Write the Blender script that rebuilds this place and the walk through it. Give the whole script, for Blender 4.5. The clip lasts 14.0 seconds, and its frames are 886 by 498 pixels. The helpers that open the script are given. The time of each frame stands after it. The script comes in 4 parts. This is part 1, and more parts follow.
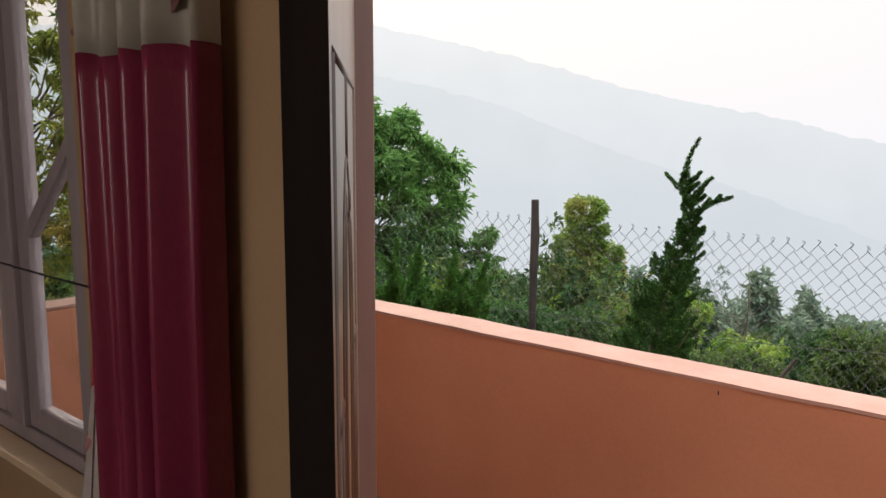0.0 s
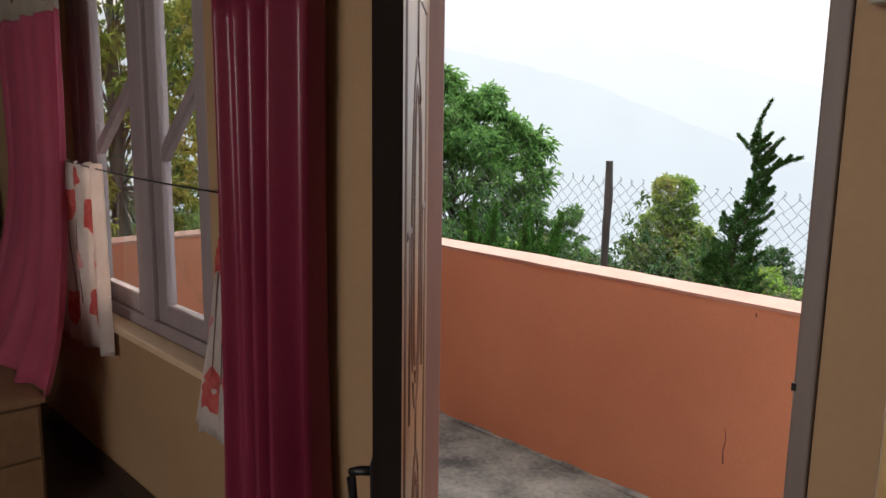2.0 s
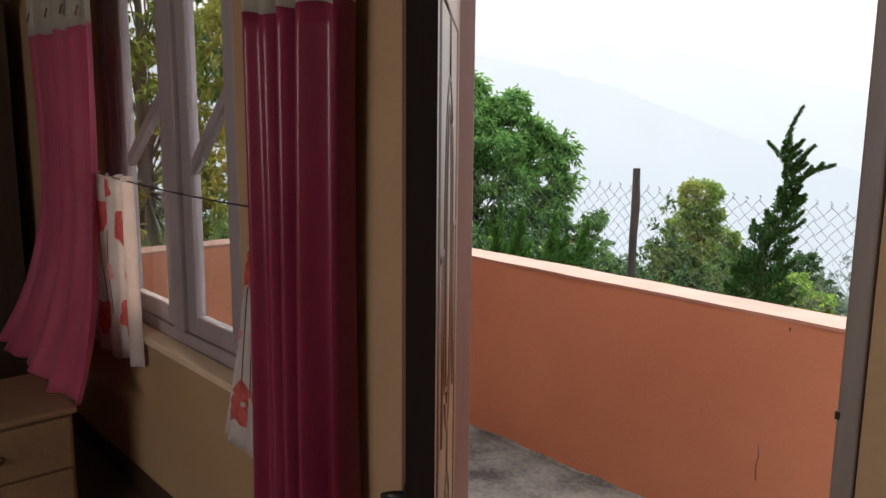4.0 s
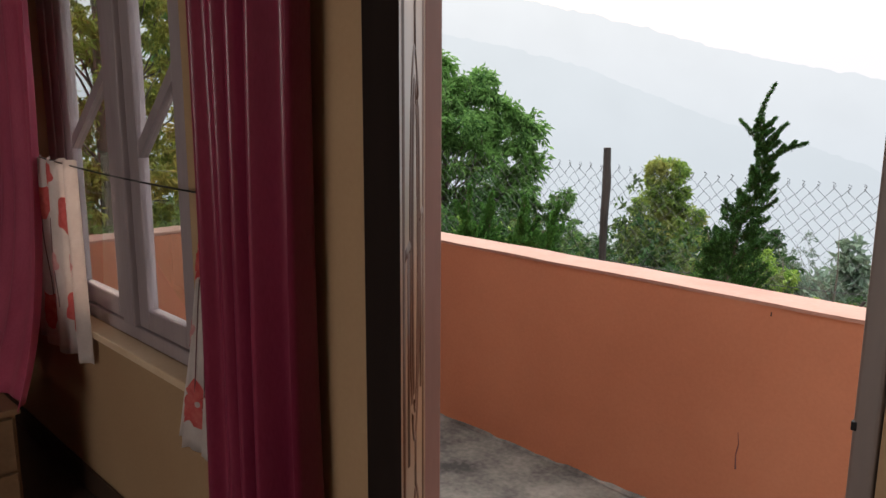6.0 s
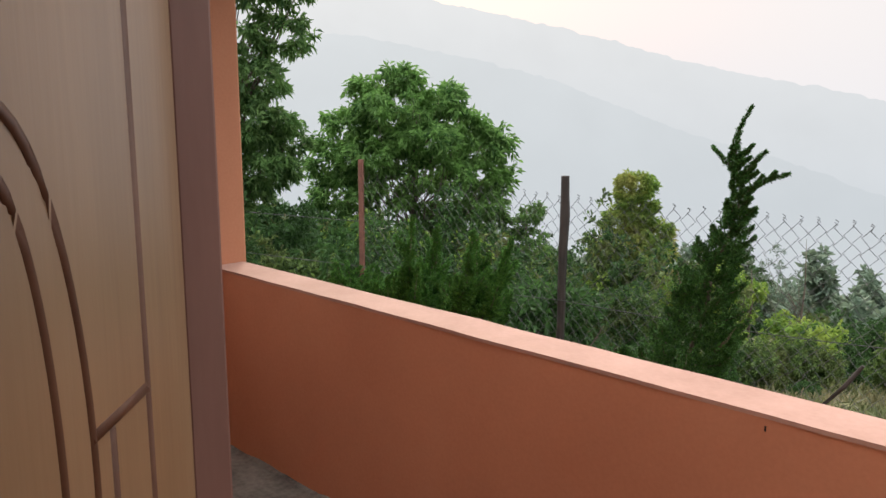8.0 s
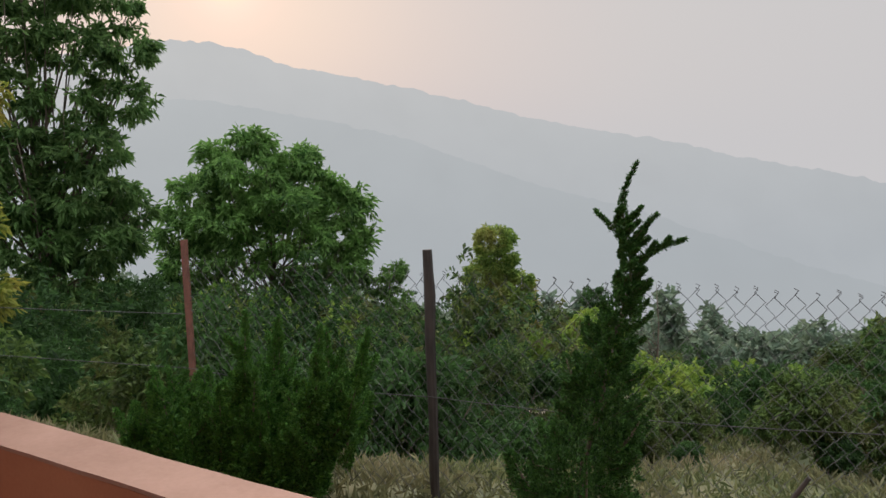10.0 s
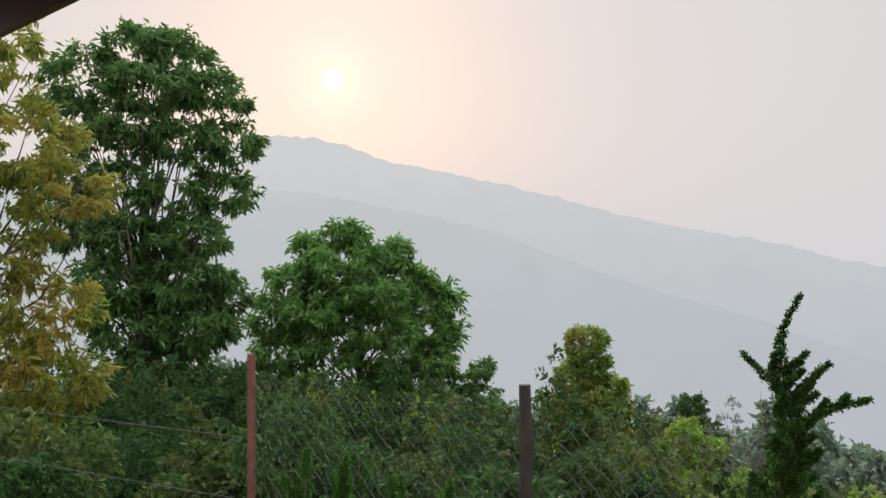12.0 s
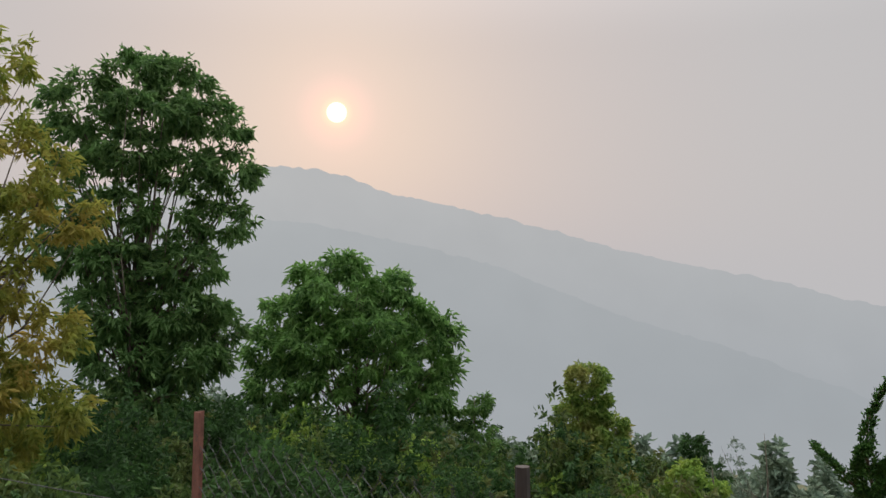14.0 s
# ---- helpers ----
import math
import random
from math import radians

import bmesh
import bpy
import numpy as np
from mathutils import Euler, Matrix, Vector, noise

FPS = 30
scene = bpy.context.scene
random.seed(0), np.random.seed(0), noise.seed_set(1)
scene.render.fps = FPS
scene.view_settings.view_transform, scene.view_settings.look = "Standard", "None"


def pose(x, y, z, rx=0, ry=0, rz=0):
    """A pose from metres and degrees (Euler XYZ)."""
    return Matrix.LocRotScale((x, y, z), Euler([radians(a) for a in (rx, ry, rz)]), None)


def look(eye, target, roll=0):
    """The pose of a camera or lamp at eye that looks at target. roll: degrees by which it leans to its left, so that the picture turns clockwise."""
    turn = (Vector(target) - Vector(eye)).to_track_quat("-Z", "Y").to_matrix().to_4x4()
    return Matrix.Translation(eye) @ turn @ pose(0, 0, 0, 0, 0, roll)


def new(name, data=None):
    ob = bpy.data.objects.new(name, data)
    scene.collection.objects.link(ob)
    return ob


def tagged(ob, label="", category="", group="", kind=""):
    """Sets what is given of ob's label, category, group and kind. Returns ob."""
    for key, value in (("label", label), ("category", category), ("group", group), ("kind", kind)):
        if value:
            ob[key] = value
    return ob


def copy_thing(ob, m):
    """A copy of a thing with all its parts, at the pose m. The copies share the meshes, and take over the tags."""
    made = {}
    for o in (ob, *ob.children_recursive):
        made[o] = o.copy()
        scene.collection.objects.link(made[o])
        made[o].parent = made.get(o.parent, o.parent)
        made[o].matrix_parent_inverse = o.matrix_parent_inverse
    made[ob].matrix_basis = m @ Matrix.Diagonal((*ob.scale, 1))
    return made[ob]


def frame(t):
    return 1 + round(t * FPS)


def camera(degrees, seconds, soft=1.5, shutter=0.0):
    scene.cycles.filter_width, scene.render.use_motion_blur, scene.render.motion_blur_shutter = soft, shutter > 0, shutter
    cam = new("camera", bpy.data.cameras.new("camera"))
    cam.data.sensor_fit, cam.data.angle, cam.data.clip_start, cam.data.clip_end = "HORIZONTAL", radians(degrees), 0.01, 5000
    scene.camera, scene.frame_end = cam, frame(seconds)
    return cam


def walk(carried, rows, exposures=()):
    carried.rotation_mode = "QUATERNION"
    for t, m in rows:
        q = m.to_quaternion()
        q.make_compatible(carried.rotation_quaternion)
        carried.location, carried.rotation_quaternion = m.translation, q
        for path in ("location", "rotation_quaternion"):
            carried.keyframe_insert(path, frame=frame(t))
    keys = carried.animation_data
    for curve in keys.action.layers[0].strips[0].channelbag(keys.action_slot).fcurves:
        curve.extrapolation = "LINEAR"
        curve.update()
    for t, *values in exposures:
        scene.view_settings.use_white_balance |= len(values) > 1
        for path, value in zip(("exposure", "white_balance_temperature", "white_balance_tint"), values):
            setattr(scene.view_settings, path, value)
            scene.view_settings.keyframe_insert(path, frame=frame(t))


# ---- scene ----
cam = camera(59.5, 14.0)
PATH = [
    (0, (1.086, 0.19, 1.538), (-0.191, 1.702, 1.254), 0.3),
    (0.5, (1.26, 0.105, 1.519), (-0.038, 1.598, 1.224), 1.0),
    (1, (1.329, 0.015, 1.471), (0.003, 1.481, 1.166), 0.9),
    (1.5, (1.341, -0.007, 1.435), (-0.037, 1.406, 1.112), 0.9),
    (2, (1.354, -0.023, 1.424), (-0.074, 1.335, 1.083), 0.8),
    (2.5, (1.336, -0.028, 1.441), (-0.139, 1.281, 1.108), 0.7),
    (5, (1.332, -0.01, 1.448), (-0.136, 1.308, 1.117), 0.4),
    (5.5, (1.316, 0.01, 1.446), (-0.137, 1.336, 1.083), 0.5),
    (6, (1.235, 0.071, 1.441), (-0.174, 1.438, 1.062), 0.3),
    (6.5, (1.096, 0.158, 1.459), (-0.227, 1.604, 1.059), 0.2),
    (7, (1.013, 0.309, 1.462), (-0.291, 1.774, 1.072), 0.3),
    (7.5, (0.96, 0.521, 1.495), (-0.397, 1.946, 1.14), 0.2),
    (8, (0.911, 0.682, 1.506), (-0.452, 2.104, 1.158), 0.2),
    (8.5, (0.813, 0.835, 1.51), (-0.454, 2.344, 1.165), 0.4),
    (8.7, (0.735, 0.916, 1.516), (-0.468, 2.477, 1.173), 0.7),
    (11, (0.25, 1.61, 1.605), (-0.855, 3.275, 1.531), -1.9),
    (11.5, (0.117, 1.723, 1.658), (-1.079, 3.326, 1.665), -1.5),
    (12, (0.035, 1.861, 1.653), (-1.251, 3.391, 1.694), -0.3),
    (12.5, (-0.034, 2.062, 1.673), (-1.39, 3.532, 1.717), 1.2),
    (13, (-0.062, 2.184, 1.669), (-1.41, 3.66, 1.714), 1.5),
    (13.5, (-0.167, 2.301, 1.685), (-1.472, 3.814, 1.772), 1.0),
    (14, (-0.346, 2.428, 1.714), (-1.631, 3.955, 1.839), 0.6),
]
EXPOSURES = [
    (0.0, 0.88, 6500, 10), (0.6, 1.0, 6400, 10), (1.5, 1.15, 6300, 9), (5.0, 1.15, 6300, 9), (6.0, 0.93, 6400, 10), (6.6, 0.8, 6500, 10),
    (7.5, 0.78, 6550, 10), (8.1, 0.74, 6550, 10), (8.7, 0.30, 6550, 10), (11.0, 0.14, 6500, 10), (12.0, 0.38, 6500, 10), (12.5, 0.30, 6500, 10), (13.0, 0.22, 6500, 10), (14.0, -0.03, 6500, 10),
]

walk(cam, [(t, look(eye, target, roll)) for t, eye, target, roll in PATH], EXPOSURES)

# ---- world, sun and exposure ----
SUN_AZ, SUN_EL = radians(48.1), radians(13.37)
SUN_DIR = Vector((-math.sin(SUN_AZ) * math.cos(SUN_EL), math.cos(SUN_AZ) * math.cos(SUN_EL), math.sin(SUN_EL)))


def build_world():
    """Smoky evening sky: a dusty sky texture under a bright even haze, with the veiled sun's aureole."""
    w = bpy.data.worlds.new("hazy_sky")
    scene.world = w
    w.use_nodes = True
    nt = w.node_tree
    nt.nodes.clear()
    add = nt.nodes.new
    link = nt.links.new
    out = add("ShaderNodeOutputWorld")
    sky = add("ShaderNodeTexSky")
    sky.sky_type = "NISHITA"
    sky.sun_disc = False
    sky.sun_elevation = SUN_EL
    sky.sun_rotation = -SUN_AZ
    sky.dust_density = 8.0
    sky.air_density = 2.0
    b_sky = add("ShaderNodeBackground")
    b_sky.inputs["Strength"].default_value = 0.004
    link(sky.outputs["Color"], b_sky.inputs["Color"])
    tc = add("ShaderNodeTexCoord")
    dot = add("ShaderNodeVectorMath")
    dot.operation = "DOT_PRODUCT"
    dot.inputs[1].default_value = SUN_DIR
    link(tc.outputs["Generated"], dot.inputs[0])
    # angle from the sun, 0 to 60 degrees, in two ramps: the wide veil and the narrow aureole with the disc
    ang = add("ShaderNodeMath")
    ang.operation = "ARCCOSINE"
    link(dot.outputs["Value"], ang.inputs[0])

    def veil(width, stops):
        m = add("ShaderNodeMapRange")
        m.inputs["From Max"].default_value = radians(width)
        link(ang.outputs[0], m.inputs["Value"])
        r = add("ShaderNodeValToRGB")
        link(m.outputs["Result"], r.inputs["Fac"])
        e = r.color_ramp.elements
        e[0].position, e[0].color = 0.0, (*stops[0][1], 1)
        e[1].position, e[1].color = 1.0, (*stops[-1][1], 1)
        for pos, col in stops[1:-1]:
            e.new(pos / width).color = (*col, 1)
        return r
    wide = veil(60, [(0, (0.555, 0.505, 0.512)), (12, (0.548, 0.507, 0.517)), (30, (0.53, 0.517, 0.527)), (60, (0.51, 0.507, 0.52))])
    near = veil(6, [(0, (3.5, 2.9, 2.0)), (0.55, (3.2, 2.5, 1.6)), (0.75, (0.50, 0.20, 0.07)), (1.2, (0.30, 0.085, 0.04)), (2.0, (0.15, 0.042, 0.04)), (3.0, (0.05, 0.014, 0.016)), (4.2, (0.015, 0.003, 0.004)), (6, (0.0, 0.0, 0.0))])
    ramp = add("ShaderNodeMix")
    ramp.data_type, ramp.blend_type = "RGBA", "ADD"
    ramp.inputs["Factor"].default_value = 1.0
    link(wide.outputs["Color"], ramp.inputs["A"])
    link(near.outputs["Color"], ramp.inputs["B"])
    b_haze = add("ShaderNodeBackground")
    link(ramp.outputs["Result"], b_haze.inputs["Color"])
    sep = add("ShaderNodeSeparateXYZ")
    link(tc.outputs["Generated"], sep.inputs[0])
    up = add("ShaderNodeMapRange")
    up.interpolation_type = "SMOOTHSTEP"
    up.inputs["From Min"].default_value, up.inputs["From Max"].default_value = 0.30, 0.85
    up.inputs["To Min"].default_value, up.inputs["To Max"].default_value = 1.0, 4.4
    link(sep.outputs["Z"], up.inputs["Value"])
    link(up.outputs["Result"], b_haze.inputs["Strength"])
    both = add("ShaderNodeAddShader")
    link(b_sky.outputs[0], both.inputs[0])
    link(b_haze.outputs[0], both.inputs[1])
    link(both.outputs[0], out.inputs["Surface"])


build_world()
sun = new("sun", bpy.data.lights.new("sun", "SUN"))
sun.data.energy = 1.3
sun.data.angle = radians(14)
sun.data.color = (1.0, 0.78, 0.6)
sun.matrix_world = look(SUN_DIR * 50, (0, 0, 0))


# unseen area lamp added behind the viewer to fill the room with light
back_light = new("back_fill_lamp", bpy.data.lights.new("back_fill_lamp", "AREA"))
back_light.data.shape = "RECTANGLE"
back_light.data.size, back_light.data.size_y = 1.9, 1.1
back_light.data.energy = 23
back_light.data.color = (1.0, 0.93, 0.85)
back_light.matrix_world = look((1.0, -3.27, 1.75), (1.0, 0, 1.65))


# ---- materials ----
def nodes_of(name):
    m = bpy.data.materials.new(name)
    m.use_nodes = True
    nt = m.node_tree
    return m, nt, nt.nodes["Principled BSDF"]


def surface(name, dark, light, scale=6.0, rough=0.7, metal=0.0, bump=0.15, fine=60.0, stretch=(1, 1, 1), spread=(0.35, 0.7),
            sheen=0.0, pieces=False, bump_size=0.004):
    """A two-scale surface: broad stains mixed between two colours, fine grain in colour and relief."""
    m, nt, bsdf = nodes_of(name)
    add, link = nt.nodes.new, nt.links.new
    tc = add("ShaderNodeTexCoord")
    mp = add("ShaderNodeMapping")
    mp.inputs["Scale"].default_value = stretch
    link(tc.outputs["Object"], mp.inputs["Vector"])
    big = add("ShaderNodeTexNoise")
    big.inputs["Scale"].default_value = scale
    big.inputs["Detail"].default_value = 6
    small = add("ShaderNodeTexNoise")
    small.inputs["Scale"].default_value = fine
    small.inputs["Detail"].default_value = 4
    for n in (big, small):
        link(mp.outputs["Vector"], n.inputs["Vector"])
    mixv = add("ShaderNodeMath")
    mixv.operation = "MULTIPLY_ADD"
    mixv.inputs[1].default_value = 0.3
    link(small.outputs["Fac"], mixv.inputs[0])
    sub = add("ShaderNodeMath")
    sub.operation = "MULTIPLY"
    sub.inputs[1].default_value = 0.75
    link(big.outputs["Fac"], sub.inputs[0])
    link(sub.outputs[0], mixv.inputs[2])
    ramp = add("ShaderNodeValToRGB")
    e = ramp.color_ramp.elements
    e[0].position, e[0].color = spread[0], (*dark, 1)
    e[1].position, e[1].color = spread[1], (*light, 1)
    link(mixv.outputs[0], ramp.inputs["Fac"])
    colour = ramp.outputs["Color"]
    if pieces:
        info = add("ShaderNodeObjectInfo")
        hsv = add("ShaderNodeHueSaturation")
        r = add("ShaderNodeMapRange")
        r.inputs["To Min"].default_value, r.inputs["To Max"].default_value = 0.85, 1.15
        link(info.outputs["Random"], r.inputs["Value"])
        link(r.outputs["Result"], hsv.inputs["Value"])
        link(colour, hsv.inputs["Color"])
        colour = hsv.outputs["Color"]
    link(colour, bsdf.inputs["Base Color"])
    bsdf.inputs["Roughness"].default_value = rough
    bsdf.inputs["Metallic"].default_value = metal
    if sheen:
        bsdf.inputs["Sheen Weight"].default_value = sheen
    if bump:
        b = add("ShaderNodeBump")
        b.inputs["Strength"].default_value = bump
        b.inputs["Distance"].default_value = bump_size
        link(mixv.outputs[0], b.inputs["Height"])
        link(b.outputs["Normal"], bsdf.inputs["Normal"])
    return m


def leaf_material(name, dark, light, tip, clear=0.4):
    """Leaves that vary one by one, let light through, and turn toward the tip colour in patches."""
    m, nt, bsdf = nodes_of(name)
    add, link = nt.nodes.new, nt.links.new
    geo = add("ShaderNodeNewGeometry")
    ramp = add("ShaderNodeValToRGB")
    e = ramp.color_ramp.elements
    e[0].position, e[0].color = 0.0, (*dark, 1)
    e[1].position, e[1].color = 1.0, (*light, 1)
    link(geo.outputs["Random Per Island"], ramp.inputs["Fac"])
    tc = add("ShaderNodeTexCoord")
    n = add("ShaderNodeTexNoise")
    n.inputs["Scale"].default_value = 0.45
    n.inputs["Detail"].default_value = 3
    link(tc.outputs["Object"], n.inputs["Vector"])
    r = add("ShaderNodeMapRange")
    r.inputs["From Min"].default_value, r.inputs["From Max"].default_value = 0.45, 0.7
    r.inputs["To Max"].default_value = 0.8
    link(n.outputs["Fac"], r.inputs["Value"])
    mix = add("ShaderNodeMix")
    mix.data_type = "RGBA"
    link(r.outputs["Result"], mix.inputs["Factor"])
    link(ramp.outputs["Color"], mix.inputs["A"])
    mix.inputs["B"].default_value = (*tip, 1)
    info = add("ShaderNodeObjectInfo")
    r2 = add("ShaderNodeMapRange")
    r2.inputs["To Min"].default_value, r2.inputs["To Max"].default_value = 0.8, 1.2
    link(info.outputs["Random"], r2.inputs["Value"])
    hsv = add("ShaderNodeHueSaturation")
    link(r2.outputs["Result"], hsv.inputs["Value"])
    link(mix.outputs["Result"], hsv.inputs["Color"])
    link(hsv.outputs["Color"], bsdf.inputs["Base Color"])
    bsdf.inputs["Roughness"].default_value = 0.6
    bsdf.inputs["Specular IOR Level"].default_value = 0.25
    tr = add("ShaderNodeBsdfTranslucent")
    link(hsv.outputs["Color"], tr.inputs["Color"])
    ms = add("ShaderNodeMixShader")
    ms.inputs["Fac"].default_value = clear
    link(bsdf.outputs[0], ms.inputs[1])
    link(tr.outputs[0], ms.inputs[2])
    link(ms.outputs[0], nt.nodes["Material Output"].inputs["Surface"])
    return m


def lets_light(mat, share):
    """Mixes translucency into a cloth material, in its own colour."""
    nt = mat.node_tree
    bsdf, out = nt.nodes["Principled BSDF"], nt.nodes["Material Output"]
    src = bsdf.inputs["Base Color"].links[0].from_socket
    tr = nt.nodes.new("ShaderNodeBsdfTranslucent")
    nt.links.new(src, tr.inputs["Color"])
    ms = nt.nodes.new("ShaderNodeMixShader")
    ms.inputs["Fac"].default_value = share
    nt.links.new(bsdf.outputs[0], ms.inputs[1])
    nt.links.new(tr.outputs[0], ms.inputs[2])
    nt.links.new(ms.outputs[0], out.inputs["Surface"])
    return mat


def painted_haze_material(name, low, high, z0, z1):
    """Far hillside as a glowing sheet with haze painted into its colour, blended by height."""
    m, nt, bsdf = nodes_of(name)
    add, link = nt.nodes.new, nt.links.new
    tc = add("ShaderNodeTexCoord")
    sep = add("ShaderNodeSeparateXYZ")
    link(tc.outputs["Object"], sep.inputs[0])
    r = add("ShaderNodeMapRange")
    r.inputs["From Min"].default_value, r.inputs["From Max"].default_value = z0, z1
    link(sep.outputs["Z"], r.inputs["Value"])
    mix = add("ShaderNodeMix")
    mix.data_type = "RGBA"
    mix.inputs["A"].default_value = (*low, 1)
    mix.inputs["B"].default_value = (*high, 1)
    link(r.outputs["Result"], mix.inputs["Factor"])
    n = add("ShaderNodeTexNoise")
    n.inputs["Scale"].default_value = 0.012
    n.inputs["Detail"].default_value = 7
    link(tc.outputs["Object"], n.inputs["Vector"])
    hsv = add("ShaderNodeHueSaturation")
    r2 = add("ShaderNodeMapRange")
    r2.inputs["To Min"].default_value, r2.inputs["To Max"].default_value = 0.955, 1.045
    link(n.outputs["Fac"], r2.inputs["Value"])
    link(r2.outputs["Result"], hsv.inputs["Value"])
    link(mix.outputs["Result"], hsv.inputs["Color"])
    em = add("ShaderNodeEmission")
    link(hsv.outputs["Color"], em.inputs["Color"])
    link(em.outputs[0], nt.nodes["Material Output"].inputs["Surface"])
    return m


def glass_material():
    m, nt, bsdf = nodes_of("window_glass")
    bsdf.inputs["Base Color"].default_value = (0.95, 0.97, 0.96, 1)
    bsdf.inputs["Roughness"].default_value = 0.0
    bsdf.inputs["IOR"].default_value = 1.45
    bsdf.inputs["Transmission Weight"].default_value = 1.0
    return m


PAINT_PINK = surface("terracotta_wall_paint", (0.40, 0.160, 0.085), (0.475, 0.205, 0.113), 2.2, 0.75, bump=0.2, fine=90)
PAINT_PALE = surface("pale_peach_coping", (0.31, 0.175, 0.13), (0.41, 0.245, 0.19), 5.0, 0.8, bump=0.25, fine=70)
PLASTER = surface("ochre_plaster", (0.33, 0.20, 0.108), (0.39, 0.25, 0.14), 2.0, 0.7, bump=0.15, fine=80)
CEIL = surface("white_ceiling_paint", (0.70, 0.68, 0.64), (0.78, 0.76, 0.72), 2.0, 0.8, bump=0.1)
SILL = surface("cream_sill_plaster", (0.58, 0.42, 0.27), (0.68, 0.52, 0.36), 5.0, 0.6)
CONCRETE = surface("stained_concrete_floor", (0.035, 0.033, 0.029), (0.23, 0.215, 0.18), 4.5, 0.8, bump=0.5, fine=45, spread=(0.36, 0.68), bump_size=0.01)
FLOOR_RED = surface("dark_polished_floor", (0.05, 0.035, 0.03), (0.09, 0.06, 0.05), 3.0, 0.35)
JAMB_GREY = surface("grey_brown_jamb_paint", (0.16, 0.125, 0.115), (0.23, 0.185, 0.17), 5.0, 0.5, stretch=(1, 1, 0.15), bump=0.2)
FRAME_WOOD = surface("mauve_grey_painted_wood", (0.25, 0.20, 0.212), (0.35, 0.29, 0.30), 5.0, 0.45, stretch=(1, 1, 0.15), bump=0.2)
JAMB_WOOD = surface("dusky_pink_brown_paint", (0.125, 0.052, 0.038), (0.18, 0.083, 0.062), 5.0, 0.5, stretch=(1, 1, 0.15), bump=0.2)
DOOR_FACE = surface("pressed_teak_door_skin", (0.165, 0.09, 0.042), (0.235, 0.137, 0.07), 7.0, 0.38, stretch=(1, 1, 0.06), bump=0.15, fine=110)
DOOR_GROOVE = surface("dark_brown_groove_line", (0.06, 0.024, 0.013), (0.10, 0.042, 0.022), 9.0, 0.4)
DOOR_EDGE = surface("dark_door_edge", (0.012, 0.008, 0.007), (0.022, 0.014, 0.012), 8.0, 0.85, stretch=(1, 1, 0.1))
BLACK_METAL = surface("black_metal", (0.015, 0.015, 0.016), (0.04, 0.04, 0.042), 20.0, 0.35, metal=0.7)
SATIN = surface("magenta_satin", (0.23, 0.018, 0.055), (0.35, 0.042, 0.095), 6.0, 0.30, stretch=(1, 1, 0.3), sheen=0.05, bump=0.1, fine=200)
# Same satin in a lighter pink, with the window's light put into the colour.
SATIN_LIT = surface("lit_magenta_satin", (0.55, 0.10, 0.19), (0.70, 0.17, 0.28), 6.0, 0.32, stretch=(1, 1, 0.3), sheen=0.1, bump=0.1, fine=200)
SATIN_BAND = surface("cream_satin_band", (0.52, 0.47, 0.40), (0.66, 0.60, 0.52), 6.0, 0.4, sheen=0.4)
GOLD_CLOTH = surface("golden_brown_curtain_cloth", (0.42, 0.27, 0.11), (0.55, 0.37, 0.17), 8.0, 0.75, sheen=0.3, fine=160)
VOILE = surface("white_voile", (0.66, 0.58, 0.55), (0.80, 0.73, 0.70), 9.0, 0.8, sheen=0.2)
PETAL = surface("coral_print", (0.66, 0.10, 0.10), (0.78, 0.22, 0.20), 30.0, 0.8)
PETAL_PALE = surface("faded_rose_print", (0.68, 0.32, 0.33), (0.78, 0.45, 0.45), 30.0, 0.8)
STEM = surface("dark_print", (0.10, 0.04, 0.045), (0.2, 0.08, 0.08), 20.0, 0.8)
WOOD = surface("brown_drawer_wood", (0.17, 0.095, 0.05), (0.26, 0.155, 0.085), 5.0, 0.45, stretch=(0.2, 1, 1), bump=0.15)
WOOD_DARK = surface("dark_wardrobe_wood", (0.035, 0.02, 0.014), (0.07, 0.042, 0.028), 5.0, 0.45, stretch=(1, 1, 0.15))
SWITCH = surface("white_switch_plastic", (0.36, 0.34, 0.31), (0.44, 0.42, 0.38), 10.0, 0.35, bump=0.03)
CLOTH_WHITE = surface("white_bedding", (0.55, 0.56, 0.6), (0.7, 0.71, 0.74), 8.0, 0.85)
CLOTH_BLUE = surface("blue_stripe_cloth", (0.08, 0.12, 0.25), (0.14, 0.2, 0.36), 8.0, 0.85)
POST_WOOD = surface("weathered_dark_post", (0.014, 0.012, 0.011), (0.05, 0.041, 0.036), 14.0, 0.85, stretch=(1, 1, 0.2), bump=0.6, bump_size=0.01)
POST_RUST = surface("rusty_angle_iron", (0.10, 0.04, 0.028), (0.20, 0.085, 0.06), 12.0, 0.8, bump=0.4)
WIRE = surface("weathered_galvanised_wire", (0.035, 0.035, 0.036), (0.085, 0.085, 0.086), 20.0, 0.9, metal=0.0, bump=0)
ROOF = surface("dark_roof_sheet", (0.06, 0.055, 0.05), (0.11, 0.10, 0.09), 5.0, 0.6, metal=0.2)
BARK = surface("grey_brown_bark", (0.055, 0.042, 0.032), (0.16, 0.13, 0.10), 5.0, 0.9, stretch=(1, 1, 0.25), bump=0.7, bump_size=0.03)
EARTH = surface("grassy_hillside_soil", (0.045, 0.06, 0.022), (0.13, 0.12, 0.055), 0.6, 0.95, bump=0.6, fine=9, bump_size=0.05)
TRACK = surface("pale_dirt_track", (0.30, 0.24, 0.18), (0.42, 0.35, 0.28), 1.5, 0.95)
